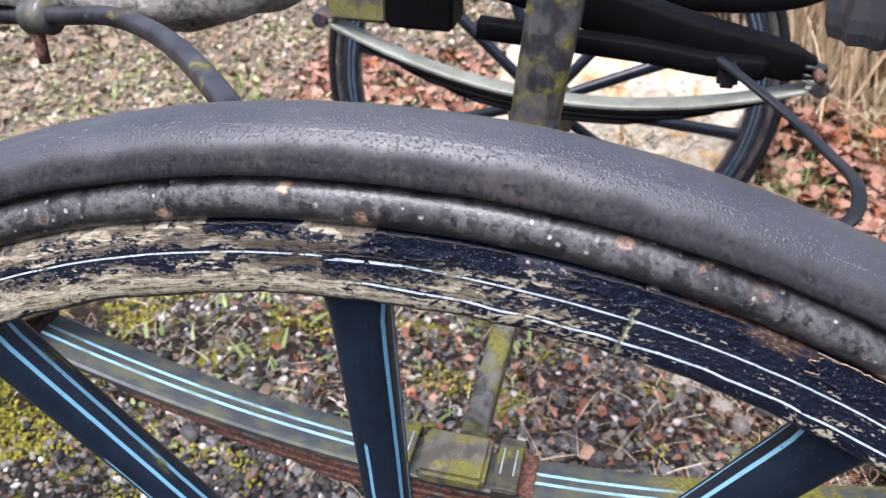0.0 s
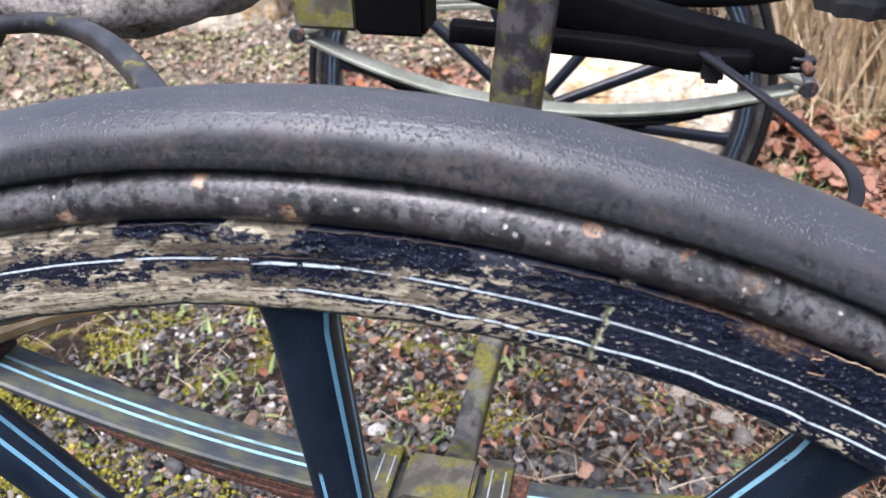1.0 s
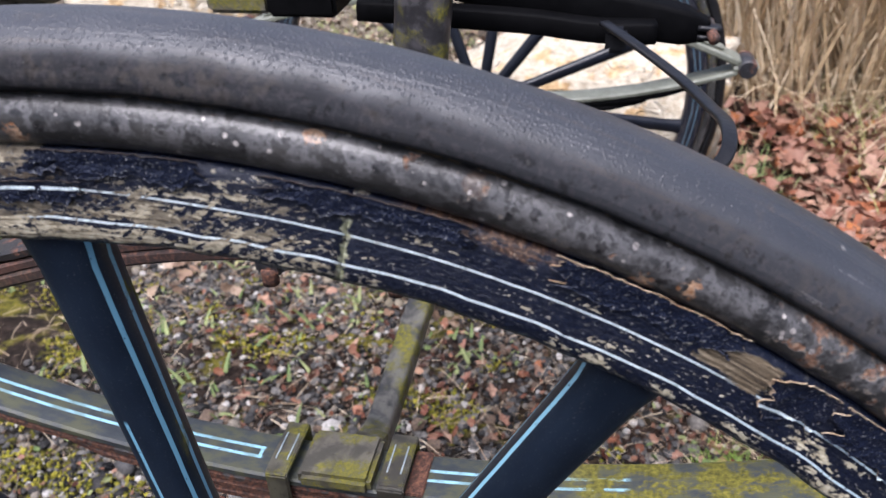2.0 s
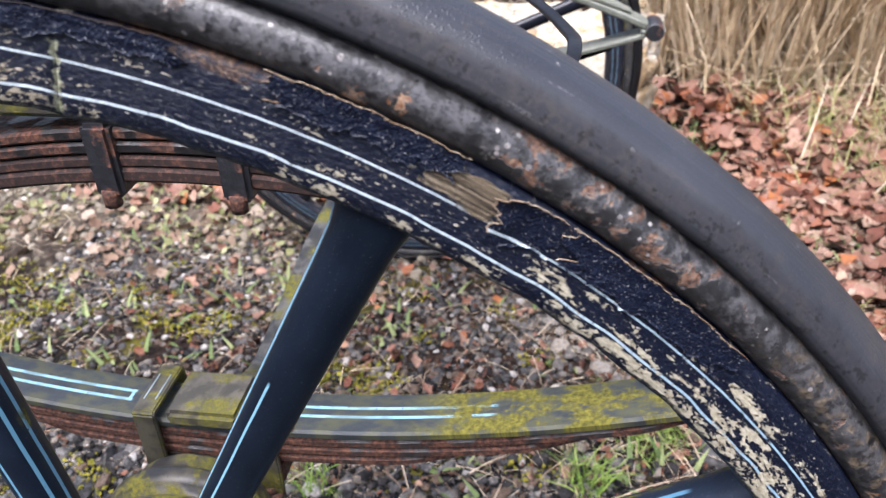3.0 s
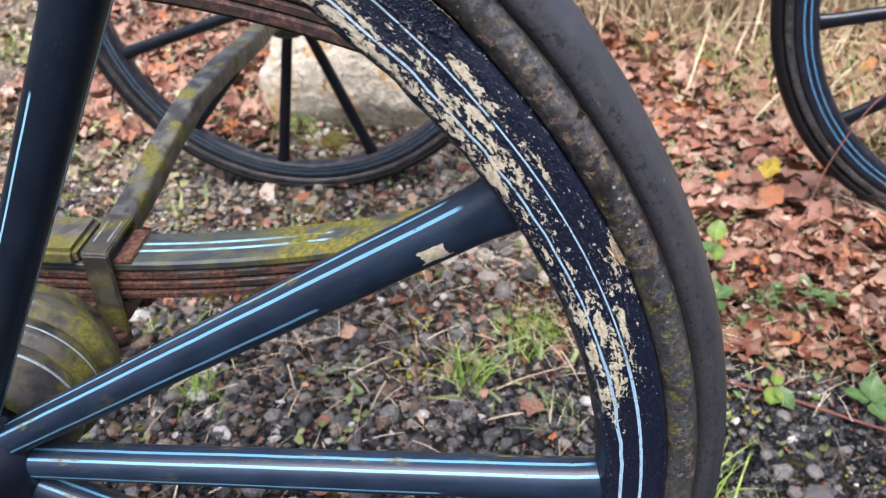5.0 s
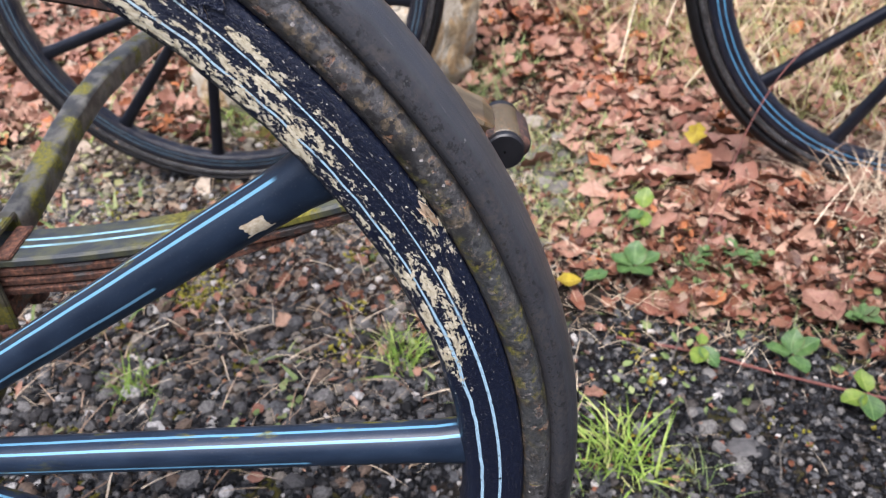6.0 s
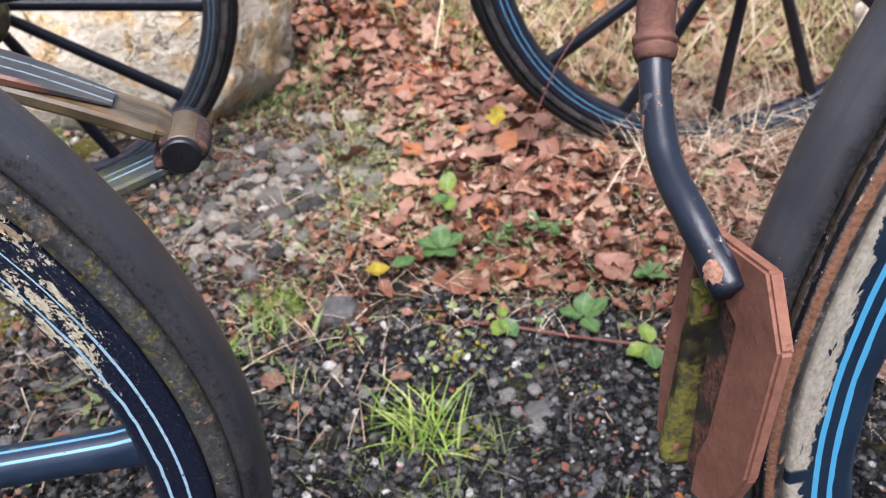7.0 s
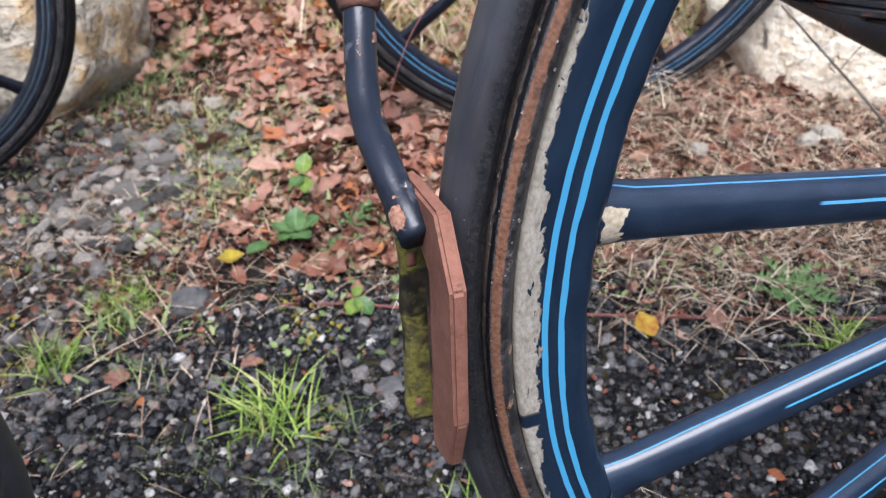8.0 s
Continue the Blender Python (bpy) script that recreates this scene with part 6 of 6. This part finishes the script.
# ---- boulders ----
def boulder(label, at, size, seed, yaw=0.0, cuts=(), mat=None):
    v, f = ico(6)
    v = v.copy()
    pw = np.sign(v) * abs(v) ** .55
    v = pw / np.maximum(np.abs(pw).max(1), 1e-6)[:, None] * .82 + v * .18
    for i, q in enumerate(v):
        k = .10 * noise.noise((q[0] * 1.5 + seed, q[1] * 1.5, q[2] * 1.5)) + .05 * noise.noise((q[0] * 4, q[1] * 4 + seed, q[2] * 4)) + .022 * noise.noise((q[0] * 11, q[1] * 11, q[2] * 11 + seed))
        k -= .085 * max(0, .22 - abs(noise.noise((q[0] * 2.6 + seed, q[1] * 2.6, q[2] * 3.4 + 5)))) / .22 - .012 * noise.noise((q[0] * 26, q[1] * 26, q[2] * 26 + seed))
        k += .05 * math.floor(2.2 * noise.noise((q[0] * 2.2, q[1] * 2.2 + seed, q[2] * 3.5))) * .5
        k -= .05 * max(0, .10 - abs(noise.noise((q[0] * 1.9 + seed + 3, q[1] * 2.3, q[2] * 2.1)))) / .10
        v[i] = q * (1 + k)
    foot = np.clip((.22 + .25 * np.array([noise.noise((q[0] * 2.2, q[1] * 2.2 + seed, 4.0)) for q in v]) - v[:, 2]) / .30, 0, 1)
    v[:, :2] *= (1 - .06 * foot * foot)[:, None]
    rk = random.Random(int(seed * 7))
    cuts = tuple(cuts) + tuple(((rk.uniform(-1, 1), rk.uniform(-1.2, .2), rk.uniform(-.5, 1)), rk.uniform(.80, .98)) for _ in range(11))
    for n, d in cuts:
        n = np.array(n, float) / np.linalg.norm(n)
        over = np.maximum(v @ n - d, 0)
        v -= over[:, None] * n * .93
    v *= np.array(size)
    ob = piece("boulder", mesh_np("boulder", v, f), mat or M_STONE)
    ob.matrix_world = pose(*at, 0, 0, yaw)
    return tagged(ob, label, "boulder")


boulder("large pale cream limestone boulder with brown stains", (.070, 2.105, .08), (.42, .25, .29), 3.0, -9, (((.2, -1, .3), .80), ((0, -.2, 1), .85), ((1, -.3, .1), .88)))
boulder("pale limestone block half hidden by grass", (2.26, 1.315, .12), (.46, .26, .32), 7.0, -33, (((0, -1, .1), .86),), M_STONE_PALE)
boulder("long pale stone lying on gravel", (-1.84, 3.36, .05), (.42, .24, .30), 12.0, 9, (((0, -1, .5), .75),))


def small_rock(label, at, s, seed, mat):
    v, f = ico(4)
    v = np.sign(v) * abs(v) ** .6 * .75
    v = np.array([q * (1 - .16 * max(0, .2 - abs(noise.noise((q[0] * 2.4, q[1] * 2.4, q[2] * 3 + seed)))) / .2 + .11 * noise.noise((q[0] * 5, q[1] * 5, q[2] * 7 + seed)) + .05 * noise.noise((q[0] * 14, q[1] * 14, q[2] * 14 + seed)) + .22 * noise.noise((q[0] * 1.3 + seed, q[1] * 1.3, q[2] * 1.3)) + .07 * noise.noise((q[0] * 4, q[1] * 4 + seed, q[2] * 4))) for q in v]) * np.array(s)
    ob = piece("rock", mesh_np("rock", v, f), mat)
    ob.location = at
    return tagged(ob, label, "rock")


M_ROCK = plain("dark_rough_stone", (.035, .034, .034), (.10, .095, .09), .9, 90, .9)
M_ROCK3 = plain("mid_grey_rough_stone", (.055, .053, .051), (.17, .16, .145), .9, 90, .8)
M_ROCK2 = plain("light_rough_stone", (.17, .15, .12), (.33, .30, .24), .9, 90, .8)
small_rock("dark grey rough stone lying on gravel", (.517, .950, .012), (.052, .038, .026), 2.0, M_ROCK)
small_rock("grey stone sunk in gravel", (.80, .66, .004), (.034, .026, .016), 4.0, M_ROCK)
small_rock("brown-grey stone among dry stalks", (1.875, 1.045, .030), (.042, .034, .032), 6.0, M_ROCK2)
small_rock("pale grey pointed stone among stalks", (1.815, 1.035, .030), (.030, .022, .034), 8.0, M_ROCK2)
small_rock("pale stone among leaves", (1.585, 1.09, .030), (.024, .018, .020), 9.0, M_ROCK2)


stone = small_rock("loose rounded grey stone on dark gravel", (.66, .70, .010), (.016, .012, .009), 11.0, M_ROCK3)
tagged(stone, group="loose stones on the gravel")
rs = random.Random(4)
for k in range(16):
    x, y, q = rs.uniform(.40, 1.70), rs.uniform(.46, .84), rs.uniform(.55, 1.15)
    copy_thing(stone, Matrix.Translation((x, y, float(height(x, y)) + .008 * q)) @ Matrix.Rotation(rs.uniform(0, 6), 4, 'Z') @ Matrix.Diagonal((q, q * rs.uniform(.7, 1.1), q, 1)))


# ---- bramble runners and single leaves ----
def leaf_fine(lobes, seed, curl, n=21, teeth=17):
    """A single leaf about 1 long seen near: seven rows across, pointed, folded along its midrib, with ruffled toothed margins."""
    r = np.random.default_rng(seed)
    t = np.linspace(0, 1, n)[:, None]
    q = np.linspace(-1, 1, 7)[None, :]
    a, b = r.uniform(0, 6, 2)
    w = .40 * np.sin(np.pi * t ** .72) ** .85 * (1 + lobes * np.sin(t * teeth + a + (q > 0) * 1.3) + .05 * np.sin(t * 61 + b))
    x = t + .22 * w * abs(q) - .5 + .01 * np.sin(t * 9 + b)
    y = w * q + .04 * np.sin(t * 4 + a)
    z = curl * (.55 * w * abs(q) + .30 * w * q * q * np.sin(t * 7 + a + q) + .5 * (t - .45) ** 2) - .020 * np.cos(abs(q) * 3 - t * 34) * w
    v = np.stack([x + 0 * q, y, z], -1).reshape(-1, 3)
    f = [(7 * i + j, 7 * i + j + 7, 7 * i + j + 8, 7 * i + j + 1) for i in range(n - 1) for j in range(6)]
    return v, f, np.stack([t + 0 * q, q + 0 * t], -1).reshape(-1, 2)


def leaf_one(name, at, length, yaw, pitch, mat, label, lobes=.06, wide=1.0, roll=0.0):
    v, f, uv = leaf_fine(lobes, int(at[0] * 1000), .45)
    ob = piece(name, mesh_np(name, v * np.array((length, length * wide, length)), f, uv), mat)
    ob.matrix_world = pose(*at, roll, pitch, yaw)
    return tagged(ob, label, "leaf")


def herb(at, leaves_, mat, label, size, wide=.95, name="bramble_shoot"):
    size *= .88
    h = base(name, pose(*at), label, "plant")
    for k, (yaw, pitch, s) in enumerate(leaves_):
        v, f, uv = leaf_fine(.03, 3 + k, .42, 15) if wide > .5 else leaf_fine(.75, 3 + k, .50, 33, 38)
        v = (v + np.array((.55, 0, 0))) * size * s * np.array((1, wide, 1))
        ob = piece("leaf", mesh_np("leaf", v, f, uv), mat[k % len(mat)], h)
        ob.matrix_basis = pose(0, 0, size * .12, 0, pitch, yaw)
    bar("stalk", [(0, 0, -.02), (.004, .002, size * .16)], (.0016, .0016), M_STEM, h, n=6, sides=6)
    return h


runner = base("bramble_runner", Matrix.Identity(4), "thin red bramble runner creeping over the ground", "plant")
bar("stem", [(.66, .895, .016), (.78, .850, .020), (.90, .796, .018), (1.00, .752, .020), (1.16, .691, .022), (1.38, .608, .022), (1.62, .530, .02)], (.0026, .0026), M_STEM, runner, n=60, sides=8, rough=.15)
runner2 = base("bramble_runner", Matrix.Identity(4), "thin arching reddish bramble stem", "plant")
bar("stem", [(.84, 1.10, .03), (.92, 1.22, .10), (.98, 1.30, .20), (1.06, 1.36, .30), (1.2, 1.45, .36)], (.0014, .0014), M_STEM, runner2, n=40, sides=8, rough=.15)
twig = base("bare_twig", Matrix.Identity(4), "bare dark thorny twig rising from the leaves", "twig")
bar("stem", [(2.05, 1.00, .0), (1.98, 1.08, .09), (1.90, 1.15, .18), (1.82, 1.22, .27)], (.0035, .0035), M_WOODDARK, twig, n=30, sides=8, rough=.2, taper=([0, 1], [1.2, .6]))
bar("side_shoot", [(1.93, 1.12, .145), (1.965, 1.13, .175), (1.98, 1.13, .19)], (.0016, .0016), M_WOODDARK, twig, n=8, sides=6)

herb((.718, 1.048, .040), [(20, -18, 1.0), (75, -25, 1.05), (150, -15, .9), (215, -10, .85), (290, -14, .95)], [M_HERB], "small plant with five oval green leaves", .058)
herb((.622, 1.026, .030), [(10, -12, .95), (190, -8, 1.0)], [M_HERB, M_YELLOW], "two fallen leaves, green and yellow", .055)
herb((.785, .853, .026), [(250, 8, .9), (295, 15, 1.0), (60, -10, .6)], [M_YOUNG, M_HERB], "bramble shoot with yellow-green leaves on a red runner", .050)
herb((.922, .822, .028), [(70, -25, 1.0), (20, -18, 1.1), (280, 0, .9), (160, -12, .9)], [M_HERB], "bramble shoot with broad green leaves", .052)
herb((1.008, .745, .02), [(200, 5, 1.0), (260, 10, 1.1), (80, -15, .9)], [M_YOUNG, M_HERB], "bramble shoot with drooping yellow-green leaves", .050)
herb((1.490, .640, .014), [(k * 33, -14 + 6 * (k % 3), 1.0 + .15 * (k % 2)) for k in range(11)], [M_THISTLE], "low thistle rosette of grey-green leaves", .074, .36)
herb((.759, 1.182, .075), [(75, -30, 1.0), (215, 5, .8), (260, 18, .85)], [M_YOUNG, M_HERB], "upright bramble leaves over brown litter", .055)
for k, (x, y, size) in enumerate(((.833, 1.078, .034), (.862, 1.115, .028), (.918, 1.118, .036), (.885, 1.050, .026), (.79, 1.015, .024), (1.082, .922, .032), (.955, 1.085, .026))):
    herb((x, y, .022), [(40 * k + 57 * j, -22 + 7 * ((j + k) % 4), .8 + .12 * ((j * 3 + k) % 4)) for j in range(7)], [M_HERB, M_WEEDLEAF], "low weed with small round green leaves among litter", size, .9, "ground_weed")
bar("leaf_stem", [(.765, 1.17, .0), (.759, 1.182, .075)], (.0016, .0016), M_STEM, None, "", n=6, sides=6)
tagged(bpy.data.objects["leaf_stem"], "thin stem that carries bramble leaves", "stem")
leaf_one("yellow_leaf", (.913, 1.405, .125), .047, 60, -55, M_YELLOW, "bright yellow leaf caught on a bramble stem", .22, 1.1)
leaf_one("yellow_leaf", (1.214, .640, .030), .046, 100, -25, M_TURNING, "yellow and red leaf beside a runner", wide=1.1)
leaf_one("brown_leaf", (.60, .765, .020), .034, 30, 8, M_LEAFONE, "single brown leaf on gravel", .25)
leaf_one("brown_leaf", (1.018, .945, .030), .080, 110, -8, M_LEAFONE, "large pale brown leaf on litter", .12, 1.15)
leaf_one("brown_leaf", (.40, .80, .018), .045, 160, 4, M_LEAFONE, "single brown leaf on gravel", .25)
leaf_one("brown_leaf", (1.33, .62, .028), .046, 250, 22, M_LEAFONE, "orange-brown leaf beside a runner", .10, .9)
